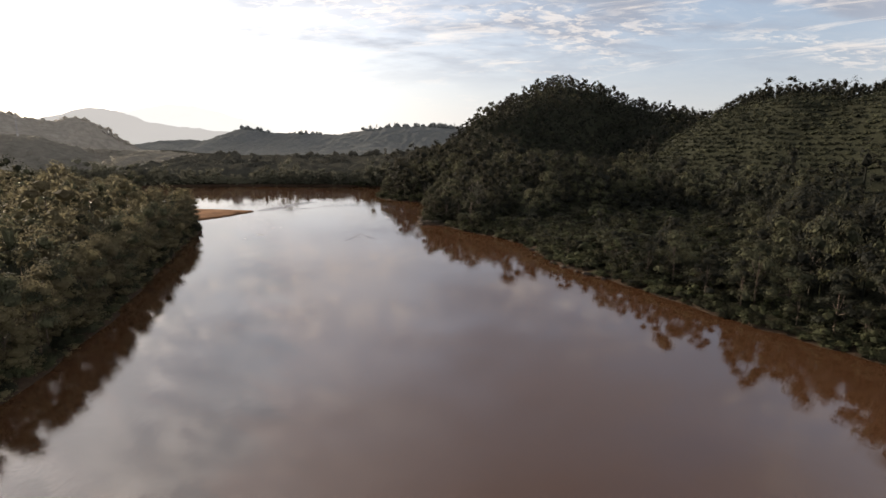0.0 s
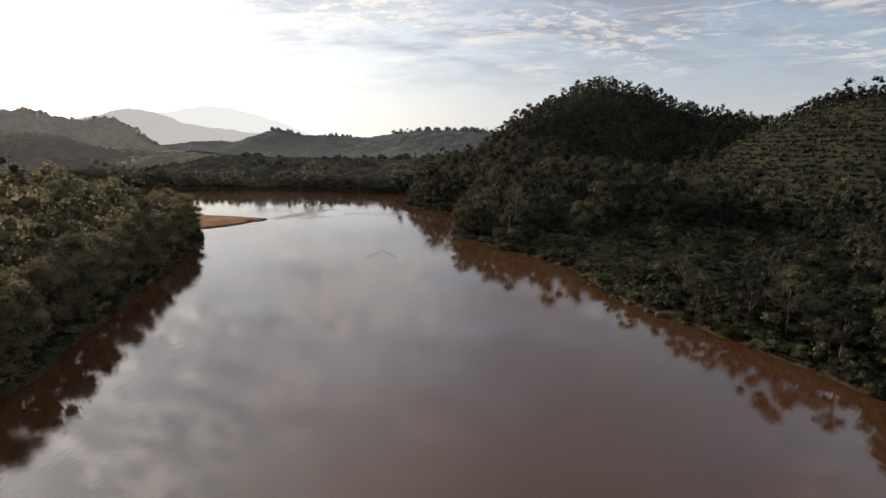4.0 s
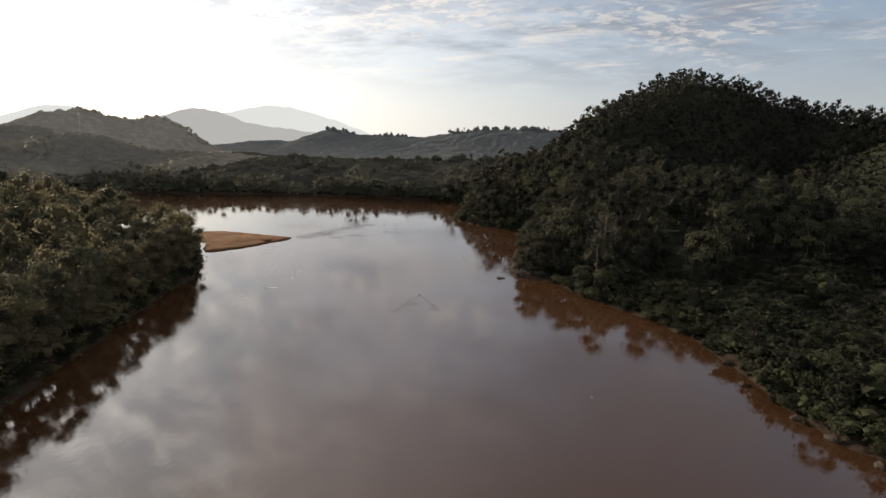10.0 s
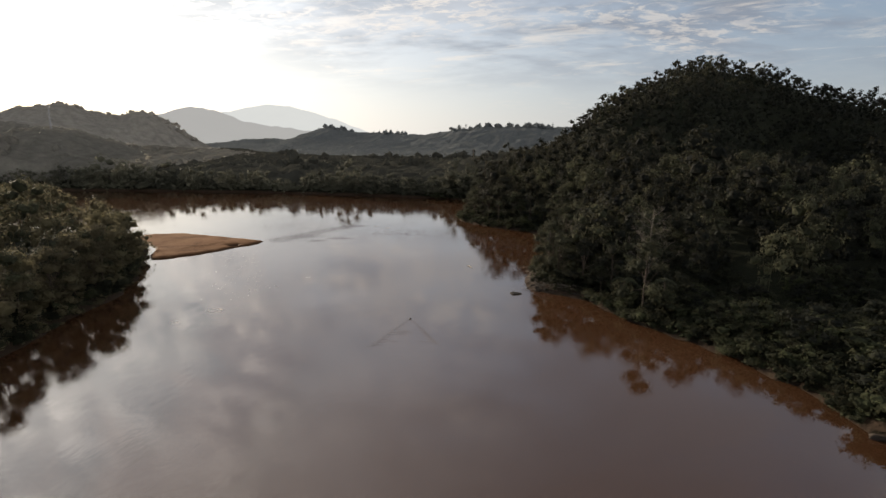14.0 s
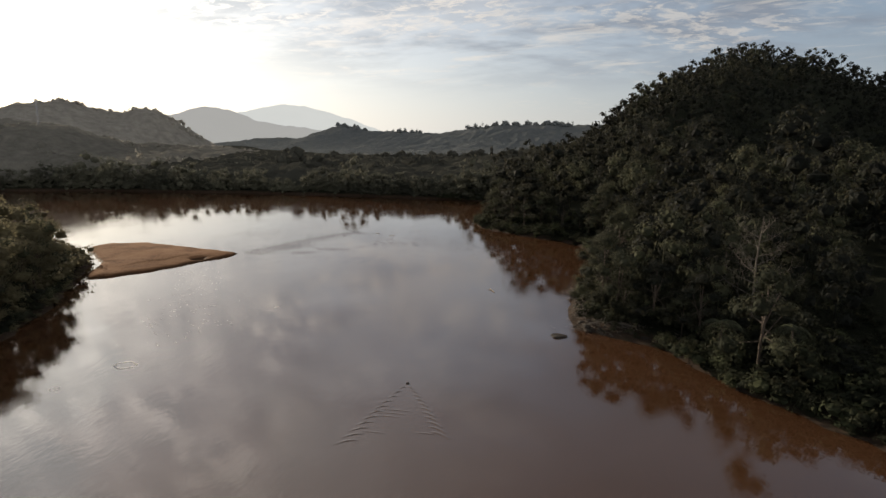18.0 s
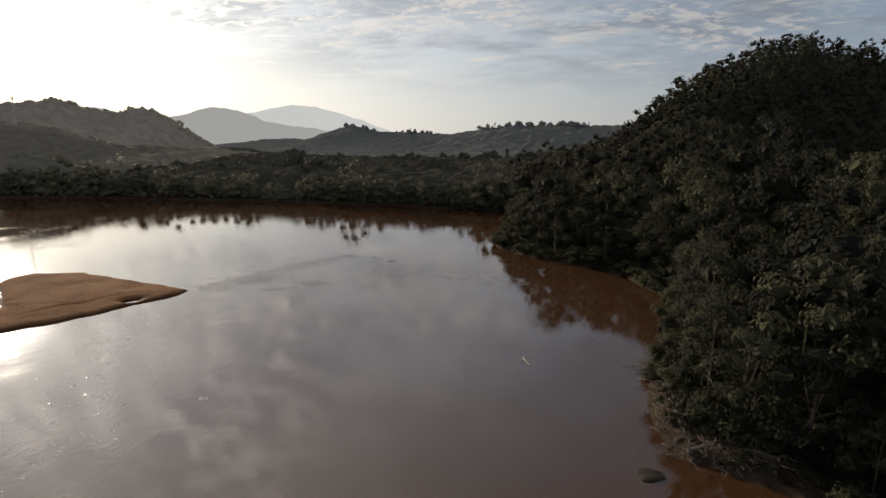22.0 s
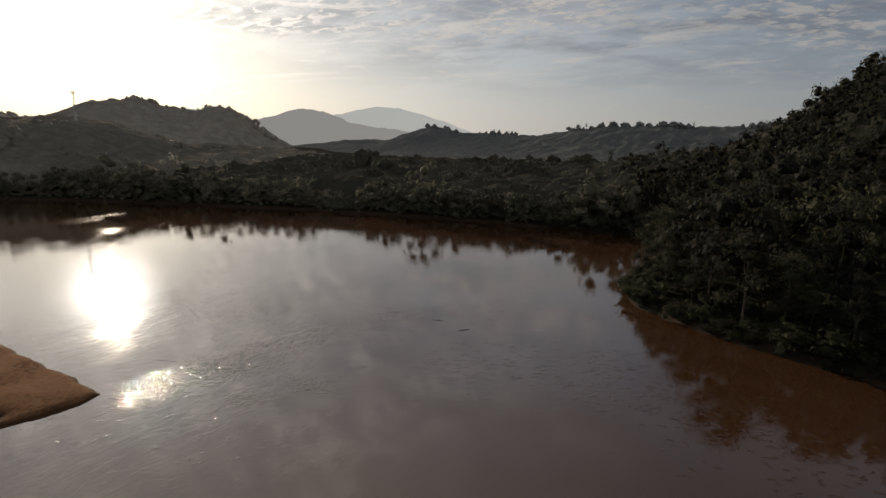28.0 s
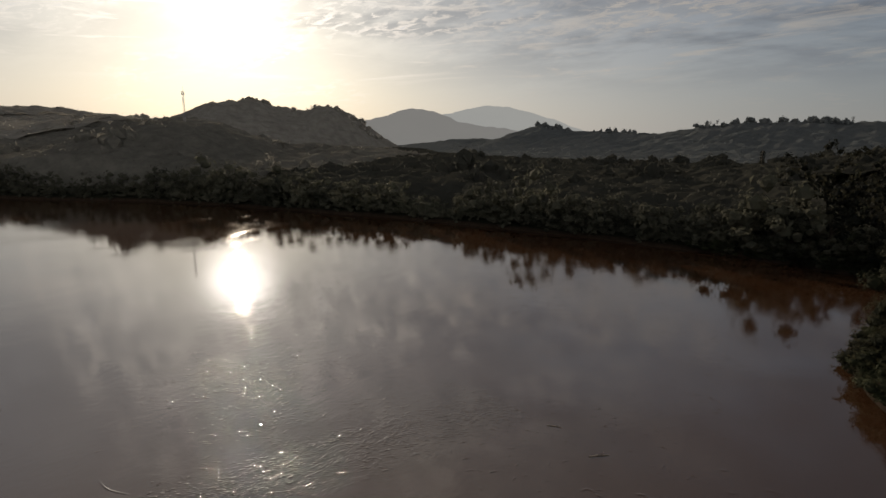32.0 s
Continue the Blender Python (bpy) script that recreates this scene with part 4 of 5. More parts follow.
# thickets under the edge of the slope forest, shade painted as dark leaves
x, y = scatter(56, 140, 120, 300, 6.4, 68)
ok = ~in_poly(x, y, PLANTED) & ~in_poly(x, y, CLEARED) & (shore(x, y) > 12)
x2, y2 = scatter(-30, 120, 300, 545, 8.0, 78)
ok2 = (shore(x2, y2) > 9) & ~in_poly(x2, y2, PLANTED)
x, y, ok = np.concatenate([x[ok], x2[ok2]]), np.concatenate([y[ok], y2[ok2]]), slice(None)
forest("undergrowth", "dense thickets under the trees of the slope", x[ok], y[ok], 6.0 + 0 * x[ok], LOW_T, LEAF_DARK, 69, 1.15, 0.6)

# undergrowth that hides the feet of the bank trees
x, y = scatter(-50, 130, 40, 475, 3.3, 46)
s = shore(x, y)
ok = (s > 0.2) & (s < 13) & (x > -60) & ~((s < 2.6) & (y > 236) & (y < 264))
forest("undergrowth", "tangled undergrowth below the trees on the bank", x[ok], y[ok], 3.4 + 0 * x[ok], LOW_T, LEAF_BUSH, 47, 1.35, 0.5)
x, y = scatter(-150, -58, -10, 300, 2.9, 48)
s = shore(x, y)
ok = (s > 0.3) & (s < 9)
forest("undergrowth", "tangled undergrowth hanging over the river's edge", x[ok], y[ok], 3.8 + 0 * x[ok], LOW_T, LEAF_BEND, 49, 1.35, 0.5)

x, y = scatter(-620, -20, 380, 475, 3.2, 51)
s = shore(x, y)
ok = (s > 0.3) & (s < 8) & ~((x > -45) & (y < 440))
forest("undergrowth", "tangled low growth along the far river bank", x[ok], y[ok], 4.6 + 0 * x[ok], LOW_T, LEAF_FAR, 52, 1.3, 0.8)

# creeping growth between the stones of the point
x, y = scatter(-3, 16, 228, 268, 1.3, 63)
s = shore(x, y)
ok = (s > -0.6) & (s < 7) & (np.sin(x * 0.9 + 1.7 * np.sin(y * 0.5)) + np.cos(y * 0.8) > -0.7)
forest("creeping_plants", "low creeping plants between stones on the river point", x[ok], y[ok], 1.0 + 0.2 * np.maximum(s[ok], 0), LOW_NEAR_T, LEAF_BUSH, 64, 1.5, 0.15)

x, y = scatter(4, 44, 234, 282, 2.8, 76)
ok = shore(x, y) > 3.5
forest("undergrowth", "thick low growth under the trees of the point", x[ok], y[ok], 3.4 + 0 * x[ok], LOW_NEAR_T, LEAF, 77, 1.3, 0.5)

# branches that hang over the water along the banks
for x0, x1, y0, y1, seed, out in ((-60, 115, 40, 470, 66, -0.8), (-160, -55, -10, 300, 67, 0.0)):
    x, y = scatter(x0, x1, y0, y1, 2.0, seed)
    s = shore(x, y)
    ok = (s > out) & (s < 2.0) & ((np.sin(y * 0.23 + 1.5 * np.sin(y * 0.07)) > -0.93) | (y > 264)) & ~((y > 236) & (y < 264) & (x > -20)) & ~((y > 143) & (y < 168) & (x > 0))
    forest("undergrowth", "leafy branches hanging over the river's edge", x[ok], y[ok], 2.7 + 0.9 * np.sin(y[ok] * 0.4), LOW_NEAR_T if x0 > -100 else LOW_T, LEAF_BUSH, seed, 1.25, 0.5)

# creepers and grass that cover the foot of the banks down to the water
for x0, x1, y0, y1, seed in ((5, 112, 60, 244, 96), (-125, -55, -10, 285, 97)):
    x, y = scatter(x0, x1, y0, y1, 1.6, seed)
    s = shore(x, y)
    ok = (s > -0.7) & (s < 1.5) & ~((y > 147) & (y < 164) & (x > 0)) & (np.sin(y * 0.37 + x * 0.2) > -0.9)
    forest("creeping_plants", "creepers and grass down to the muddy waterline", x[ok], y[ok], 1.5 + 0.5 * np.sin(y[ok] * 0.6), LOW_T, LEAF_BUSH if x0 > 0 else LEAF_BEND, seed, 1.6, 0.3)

# plantation rows along the contours
x, y = scatter(110, 335, 185, 475, 2.0, 30)
z = land(x, y)
ok = in_poly(x, y, PLANTED) & (np.abs((z / 2.5) % 1 - 0.5) < 0.27)
forest("plantation", "terraced rows of young palms on the hillside", x[ok], y[ok], 2.8 + 0 * x[ok], FAR_T[:8], LEAF_ROWS, 40, 1.3, 0.6)

# ---- sand bar ----
BAR = [(-134, 290.5), (-136, 294), (-134, 300.2), (-124, 303), (-117, 301.4), (-106, 298.8), (-98.3, 297.3), (-93.6, 295.9), (-90.8, 295), (-91.6, 288.5), (-95.2, 282), (-100.2, 271.5), (-105, 265.5), (-109, 260.8), (-112, 266), (-117.5, 276.3), (-123, 281), (-129, 286.5)]
bx, by = np.meshgrid(np.arange(-142, -88, 0.6), np.arange(258, 308, 0.6))
edge = np.full(bx.shape, 1e9)
for (ax, ay), (cx, cy) in zip(BAR, BAR[1:] + BAR[:1]):
    dx, dy = cx - ax, cy - ay
    f = np.clip(((bx - ax) * dx + (by - ay) * dy) / (dx * dx + dy * dy), 0, 1)
    edge = np.minimum(edge, np.hypot(bx - ax - f * dx, by - ay - f * dy))
edge = np.where(in_poly(bx, by, BAR), edge, -edge) + 0.35 * np.sin(bx * 0.5 + by * 0.43) * np.sin(by * 0.37 - bx * 0.25) + 0.12 * np.sin(bx * 1.3 - by * 0.9)
bz = np.where(edge > 0, 0.55 * (1 - np.exp(-edge / 0.45)) + 0.035 * edge, np.maximum(edge * 0.5, -1.5))
bz = bz + 0.035 * np.sin(bx * 0.5 + 2 * np.sin(by * 0.4)) * np.clip(edge, 0, 1) + 0.02 * np.sin(by * 1.7 + bx * 0.6) * np.clip(edge, 0, 1)
bz = bz - 1.2 * np.exp(-(((bx + 96.6) * 0.5 + (by - 285.2) * 0.86) / 1.9) ** 2 - (((bx + 96.6) * 0.86 - (by - 285.2) * 0.5) / 1.4) ** 2)
bz = bz - 0.22 * np.exp(-(((bx + 104) * 0.5 + (by - 280) * 0.86 + 0.6 * np.sin(bx)) / 9.0) ** 2 - (((bx + 104) * 0.86 - (by - 280) * 0.5 + 0.5 * np.sin(by * 0.8)) / 0.35) ** 2)
idx = np.arange(bx.size).reshape(bx.shape)
a, b, c, d = idx[:-1, :-1].ravel(), idx[:-1, 1:].ravel(), idx[1:, 1:].ravel(), idx[1:, :-1].ravel()
tagged(new("sand_bar", mesh_np("sand_bar", np.stack([bx.ravel(), by.ravel(), bz.ravel()], 1), np.concatenate([np.stack([a, b, c], 1), np.stack([a, c, d], 1)]), [SAND], smooth=True)),
       "bare tan sand bar with a cut edge in the river", "sand bar", kind="structure")

# ---- single things on the banks and hills ----
rng = np.random.default_rng(50)


def make_rock(rng, size, flat, mat, name="boulder"):
    v, t = ICO2
    d = v * (1 + 0.18 * np.sin(v[:, :1] * 3 + rng.uniform(0, 6)) + 0.14 * np.sin(v[:, 1:2] * 5 + rng.uniform(0, 6)) + rng.normal(scale=0.04, size=(len(v), 1)))
    return new(name, mesh_np(name, d * np.array((size, size * rng.uniform(0.6, 0.9), size * flat)), t, [mat], smooth=False))


for i in range(120):
    y = rng.uniform(226, 267)
    x = float(np.interp(y, [226, 228, 236.5, 242.5, 245, 247.5, 256, 268], [18, 17, 13.5, 10, 4, -1, -2, 0])) + rng.uniform(-0.9, 3.2)
    s = rng.choice([0.18, 0.22, 0.3, 0.36, 0.5, 0.75])
    ob = make_rock(rng, s, rng.uniform(0.3, 0.55), ROCK if i % 2 else WET_ROCK)
    ob.matrix_basis = pose(x, y, max(ground_at(x, y), -0.1) + 0.08 * s, 0, 0, i * 47)
    tagged(ob, "grey weathered boulder on the stony river point" if s > 0.6 else "small grey stone on the stony river point", "rock", "boulders on the river point")
for i, (x, y, s) in enumerate([(46.0, 150.5, 1.5), (44.0, 154, 1.0), (41.5, 160, 1.2), (49, 145, 0.9), (39.5, 165.5, 0.9), (37.5, 186, 1.1), (36.5, 177, 0.8)]):
    ob = make_rock(rng, s * 0.8, 0.55, ROCK)
    ob.matrix_basis = pose(x, y, max(ground_at(x, y), 0.0) + 0.15 * s, 0, 0, i * 71)
    tagged(ob, "weathered boulder on the muddy bank below bushes", "rock", "boulders on the muddy bank")
ob = make_rock(rng, 1.4, 0.17, WET_ROCK, "river_rock")
ob.matrix_basis = pose(-5.2, 243.6, 0.03, 0, 0, 10)
tagged(ob, "flat dark wet rock standing out of the river", "rock")
ob = make_rock(rng, 0.3, 0.4, WET_ROCK, "river_rock")
ob.matrix_basis = pose(-26.3, 221.5, 0.02, 0, 0, 60)
tagged(ob, "small dark rock breaking the river's surface", "rock")


def ridge(points, width, height):
    """A low smooth wave crest along points on the water."""
    p = np.array(points, float)
    d = np.gradient(p, axis=0)
    d /= np.linalg.norm(d, axis=1)[:, None] + 1e-9
    side = np.stack([-d[:, 1], d[:, 0]], 1)
    k = len(p)
    taper = np.sin(np.linspace(0.12, math.pi - 0.12, k))
    vs, ts = [], []
    for j, (o, h) in enumerate(((-1, 0), (-0.5, 0.55), (0, 1), (0.5, 0.55), (1, 0))):
        vs.append(np.concatenate([p + side * o * width, (0.004 + height * h * taper)[:, None]], 1))
    for j in range(4):
        for i in range(k - 1):
            a, b = j * k + i, (j + 1) * k + i
            ts += [(a, b, b + 1), (a, b + 1, a + 1)]
    return np.concatenate(vs), np.array(ts)[:, ::-1]


wake = new("wake")
wake.matrix_basis = pose(-26.3, 221.2, 0)
for sgn, ax, ay in ((-1, -3.4, -14.5), (1, 6.2, -11.5)):
    for i in range(11):
        f = 0.06 + 0.094 * i
        cx, cy, l = ax * f ** 0.85, ay * f, 0.4 + 0.75 * f
        pts = [(cx + l * u, cy - sgn * l * u * 0.55 - 0.3 * l * u * u) for u in np.linspace(-1, 1, 9)]
        part("ripple", mesh_np("ripple", *ridge(pts, 0.17 + 0.05 * f, 0.048), [WATER], smooth=True), wake)
for cy, x0, x1 in ((-7.0, -1.8, 2.2), (-7.8, -2.0, 1.8), (-8.6, -2.2, 1.2), (-11.6, 3.4, 5.6), (-12.3, -2.6, 0.4)):
    pts = [(x0 + (x1 - x0) * u, cy - 0.5 * (u - 0.5) ** 2) for u in np.linspace(0, 1, 9)]
    part("ripple", mesh_np("ripple", *ridge(pts, 0.16, 0.03), [WATER], smooth=True), wake)
tagged(wake, "fan of ripples trailing behind a rock in the current", "ripples")

# wavelets of the broken water round the shoal, and the sparser ones of the open river
def wavelets(count, spot, label, turn=0.5, scatter_turn=0.95, steep=(0.08, 0.32), reach=(0.14, 0.45)):
    bits = []
    for i in range(count):
        x, y = spot()
        if shore(x, y) < -2:
            l, a = rng.uniform(*reach), rng.normal(scale=scatter_turn) + turn
            dx, dy = math.cos(a) * l, math.sin(a) * l
            w = rng.uniform(0.06, 0.13)
            bend = rng.uniform(-0.15, 0.15)
            bits.append(ridge([(x + dx * u - dy * bend * (1 - u * u), y + dy * u + dx * bend * (1 - u * u)) for u in (-1, -0.5, 0, 0.5, 1)], w, w * rng.uniform(*steep)))
    return tagged(new("riffle", mesh_np("riffle", *joined(bits), [WATER], smooth=True)), label, "ripples", kind="stuff")


def shoal_spot():
    k = rng.uniform()
    if k < 0.2:
        return -86.5 + rng.normal(scale=1.8), 299 + rng.normal(scale=2.2)
    if k < 0.27:
        return -74 + rng.normal(scale=1.6), 300 + rng.normal(scale=1.2)
    if k < 0.33:
        return -67 + rng.normal(scale=2.2), 306.5 + rng.normal(scale=1.2)
    if k < 0.45:
        return -97 + rng.normal(scale=7.5), 327 + rng.normal(scale=6.0)
    u, w = rng.uniform(0, 5) ** 0.95, rng.normal(scale=1.9) + 0.8 * math.sin(rng.uniform(0, 9))
    return float(np.interp(u, range(6), (-86.5, -84, -81.5, -77.5, -72, -65))) + w, float(np.interp(u, range(6), (297.5, 306, 314, 324, 334, 342))) - 0.5 * w


def river_spot():
    while True:
        x, y = rng.uniform(-125, -45), rng.uniform(285, 420)
        if math.sin(x * 0.13 + 2 * math.sin(y * 0.06)) + math.sin(y * 0.11 + x * 0.05) > -0.3:
            return x, y


def glitter_spot():
    u, w = rng.normal(), rng.normal()
    return -81.5 + 2.7 * u + 0.9 * w, 307.6 + 1.7 * u - 2.1 * w


wavelets(4200, shoal_spot, "glittering broken wavelets over the shoal beside the bar")
def bar_spot():
    f, w = rng.uniform(0, 1), rng.normal(scale=3.0)
    return -91 + 24 * f + w * 0.7, 278 - 34 * f + w


wavelets(1500, glitter_spot, "crowded bright wavelets on the shallowest part of the shoal", 0.85, 0.9, (0.1, 0.42), (0.08, 0.24))
wavelets(120, bar_spot, "small glinting wavelets in the current below the bar")
wavelets(1500, river_spot, "sparse small wavelets on the calm brown river")
crest = [(-94.5 + 0.75 * i, 306.0 - 0.4 * math.sin(i * 0.6)) for i in range(7)]
tagged(new("current_line", mesh_np("current_line", *ridge(crest, 0.11, 0.03), [WATER], smooth=True)), "thin bright line where two currents meet", "ripples", kind="stuff")

# long low ripples where the current turns round the point
def current_ripples(count, spot, label):
    bits = []
    for i in range(count):
        x, y = spot()
        if shore(x, y) < -1.5:
            l, a, bend = rng.uniform(0.2, 0.7), rng.normal(scale=0.5) - 0.05, rng.uniform(-0.8, 0.8)
            c, d = math.cos(a), math.sin(a)
            bits.append(ridge([(x + l * (u * c - bend * u * u * d), y + l * (u * d + bend * u * u * c)) for u in np.linspace(-1, 1, 7)], rng.uniform(0.1, 0.2), rng.uniform(0.014, 0.036)))
    return tagged(new("riffle", mesh_np("riffle", *joined(bits), [WATER], smooth=True)), label, "ripples", kind="stuff")


def eddy_spot():
    u, w = rng.uniform(-1, 1), rng.normal(scale=0.5)
    return -33 + 27 * u + 3 * w, 322 - 14 * u * u + 11 * w - 8 * u


def point_spot():
    return -5 + rng.normal(scale=5.0), rng.uniform(276, 334)


current_ripples(620, eddy_spot, "long low ripples where the current turns in the bend")
current_ripples(70, point_spot, "ripples of the current along the wooded point")

# floating branch
branch = new("floating_branch")
branch.matrix_basis = pose(-18.0, 270.0, 0.03, 0, 0, 112)
part("stem", mesh_np("stem", *tube([(-1.6, 0, 0), (0, 0.1, 0.06), (1.7, -0.1, 0.02)], [0.1, 0.09, 0.04], 6), [BARK_PALE], smooth=True), branch)
part("twig", mesh_np("twig", *tube([(0.2, 0.1, 0.05), (0.8, 0.5, 0.1), (1.2, 0.7, 0.05)], [0.05, 0.035, 0.015], 5), [BARK_PALE], smooth=True), branch)
tagged(branch, "pale broken branch drifting on the brown water", "branch")

for x, y, k, a in ((-61.6, 336.8, 0.5, 15), (-55.9, 333.5, 0.65, 40), (10.2, 168.2, 0.3, 100)):
    tagged(copy_thing(branch, pose(x, y, 0.02, 0, 0, a) @ Matrix.Diagonal((k, k, k, 1))), "short broken branch drifting on the brown water", "branch")

# driftwood on the point
for i, (x, y, l, a) in enumerate([(1.5, 248.3, 4.5, 20), (3, 250, 3.6, 75), (0.5, 254, 5.0, 130), (6, 247, 3.2, 160), (2, 262, 4.0, 40), (14.5, 239, 3.0, 100), (5, 258, 4.4, 15), (-1, 266, 3.4, 150), (16.5, 233, 3.0, 60)]):
    log = new("driftwood_log")
    log.matrix_basis = pose(x, y, max(ground_at(x, y), 0) + 0.22, 0, rng.uniform(-8, 8), a)
    part("stem", mesh_np("stem", *tube([(-l / 2, 0, 0), (0, rng.uniform(-0.2, 0.2), 0.12), (l / 2, 0, 0.1)], [0.14, 0.11, 0.05], 7), [DRIFT], smooth=True), log)
    part("stub", mesh_np("stub", *tube([(0.1 * l, 0, 0.1), (0.22 * l, 0.45, 0.5)], [0.08, 0.04], 5), [DRIFT], smooth=True), log)
    tagged(log, "grey bare driftwood log stranded among the rocks", "log", "driftwood on the point")

# tangles of stranded sticks between the stones
srng = np.random.default_rng(91)
for hx, hy, wide_x, wide_y in ((0.6, 247.8, 2.6, 0.9), (5.5, 246.6, 2.4, 0.8), (-1.2, 255.0, 0.9, 2.6), (0.2, 263.5, 1.0, 2.4), (13.8, 240.5, 1.0, 1.8), (-0.6, 270.5, 1.0, 1.6)):
    bits = []
    for i in range(90):
        x, y, l, a = hx + srng.normal() * wide_x, hy + srng.normal() * wide_y, srng.uniform(0.3, 1.15), srng.uniform(0, math.pi)
        z = max(ground_at(x, y), 0.0) + srng.uniform(0.03, 0.45)
        dx, dy, dz = math.cos(a) * l, math.sin(a) * l, srng.uniform(-0.2, 0.35)
        r = srng.uniform(0.016, 0.045)
        bits.append(tube([(x - dx, y - dy, z - dz * 0.4), (x + srng.uniform(-0.22, 0.22), y + srng.uniform(-0.22, 0.22), z + srng.uniform(0.0, 0.22)), (x + dx, y + dy, z + dz)], [r, r * 0.8, r * 0.3], 5))
    tagged(new("stick_tangle", mesh_np("stick_tangle", *joined(bits), [DRIFT], smooth=True)), "tangle of grey stranded sticks and roots at the waterline", "driftwood", kind="stuff")

# bare pale tree and others of its kind
bare = make_bare_tree(rng, 19.0)
bare.matrix_basis = pose(24, 244, ground_at(24, 244))
tagged(bare, "tall leafless pale-barked tree above the bank", "tree")
for x, y, s in ((62, 292, 0.62), (88, 118, 0.55)):
    tagged(copy_thing(bare, pose(x, y, ground_at(x, y), 0, 0, 70) @ Matrix.Diagonal((s, s, s, 1))), "smaller leafless tree standing among green trees", "tree")

# vine-hung dead trunk beyond the far bank
snag = new("vine_covered_trunk")
z = ground_at(-41, 633)
snag.matrix_basis = pose(-41, 633, z)
part("trunk", mesh_np("trunk", *tube([(0, 0, -1), (0.2, 0, 9), (0, 0.1, 28.5 - z)], [0.7, 0.55, 0.35], 8), [BARK_PALE], smooth=True), snag)
bits = [leaves(rng, (rng.uniform(-0.5, 0.5), rng.uniform(-0.5, 0.5), h), (1.5, 1.5, 1.6), 60, 0.5, 0.8) for h in np.arange(7, 28 - z, 1.6)]
part("vines", mesh_np("vines", *joined(bits), [LEAF_DARK]), snag)
tagged(snag, "tall dead trunk wrapped in hanging vines", "tree")

# palms
PALMS = [make_palm(rng, 5.5, 4.2, 13), make_palm(rng, 8.0, 4.0, 12), make_palm(rng, 2.5, 4.6, 14)]
spots = [(17, 236, 0.9, 1), (24, 230, 0.8, 1), (12, 250, 0.8, 1.0), (-132, 196, 1.0, 1.9), (-126, 186, 1.0, 1.7), (-140, 205, 0.9, 2.0), (-120, 200, 1.0, 1.7), (-147, 190, 1.0, 1.8), (-134, 176, 0.9, 1.9), (-118, 172, 1.0, 1.7), (-152, 212, 1.0, 1.9), (-128, 216, 0.9, 1.8),
         (-96, 480, 1.1, 1.3), (-120, 484, 1.1, 1.35), (-70, 478, 1.0, 1.3), (-150, 490, 1.1, 1.4), (-58, 476, 1.1, 1.3), (70, 190, 0.9, 1), (82, 175, 0.9, 1), (95, 205, 0.8, 1), (60, 215, 0.9, 0.9), (78, 222, 0.8, 1), (56, 180, 0.8, 0.8), (66, 160, 0.9, 0.9)]
prng = np.random.default_rng(81)
px, py = scatter(40, 118, 150, 236, 8.5, 82)
inner = in_poly(px, py, CLEARED) & (px > 50)
spots += [(a, c, prng.uniform(0.75, 1.05), prng.uniform(0.4, 0.62)) for a, c in zip(px[inner], py[inner])]
put_copies(PALMS, spots, "green palm with arching fronds above lower growth", "palm", "palms of the valley")

# tall trees that stand out on the skyline
crest = [(158, 625, 1.0, 1.05), (170, 634, 0.75, 1.1), (146, 620, 0.7, 1.1), (125, 612, 0.7, 1.1), (112, 590, 0.6, 1.1), (188, 632, 0.8, 1.0), (204, 622, 0.7, 1.1), (222, 612, 0.8, 1.05), (244, 600, 0.8, 1.1), (102, 560, 0.65, 1.2), (88, 520, 0.6, 1.2), (66, 486, 0.7, 1.1), (46, 470, 0.8, 1.05), (258, 560, 0.8, 1.1), (246, 520, 0.7, 1.2)]
crest += [(240, 497, 0.85, 1.1), (236, 470, 0.7, 1.1), (228, 420, 0.85, 1.1), (222, 390, 0.7, 1.15), (216, 362, 1.0, 1.15), (224, 345, 0.75, 1.0), (234, 330, 0.8, 1.1), (246, 306, 0.9, 1.1), (262, 290, 1.1, 1.05), (280, 276, 0.9, 1.1), (300, 262, 0.85, 1.15), (196, 452, 0.6, 1.1)]
crest = [(x, y, k * (0.62 if x > 205 and y < 500 else 1.0), h * (0.9 if x > 205 and y < 500 else 1.0)) for x, y, k, h in crest]
line = np.array([(242, 505), (236, 470), (228, 425), (222, 390), (217, 362), (225, 345), (236, 328), (248, 306), (264, 289), (282, 275), (304, 260)], float)
rrng = np.random.default_rng(93)
f = rrng.uniform(0, len(line) - 1.001, 230)
k = f.astype(int)
lx, ly = (line[k] + (line[k + 1] - line[k]) * (f - k)[:, None] + rrng.normal(scale=4.5, size=(230, 2))).T
forest("forest", "close dark trees along the ridge above the plantation", lx, ly, 7.5 + 0 * lx, BANK_T, LEAF_DARK, 94, 0.95, 0.8)
put_copies([copy_thing(t, Matrix()) for t in TALL], crest, "tall dark tree standing out on the ridge line", "tree", "trees on the ridge line")

# ---- built things ----


def box(w, d, h, x=0.0, y=0.0, z=0.0):
    bm = bmesh.new()
    bmesh.ops.create_cube(bm, size=1.0, matrix=Matrix.Translation((x, y, z + h / 2)) @ Matrix.Diagonal((w, d, h, 1)))
    bmesh.ops.bevel(bm, geom=bm.edges[:], offset=min(w, d, h) * 0.06, segments=1, affect="EDGES")
    return bm


def from_bm(name, bm, mat):
    me = bpy.data.meshes.new(name)
    bm.to_mesh(me)
    bm.free()
    me.materials.append(mat)
    return me


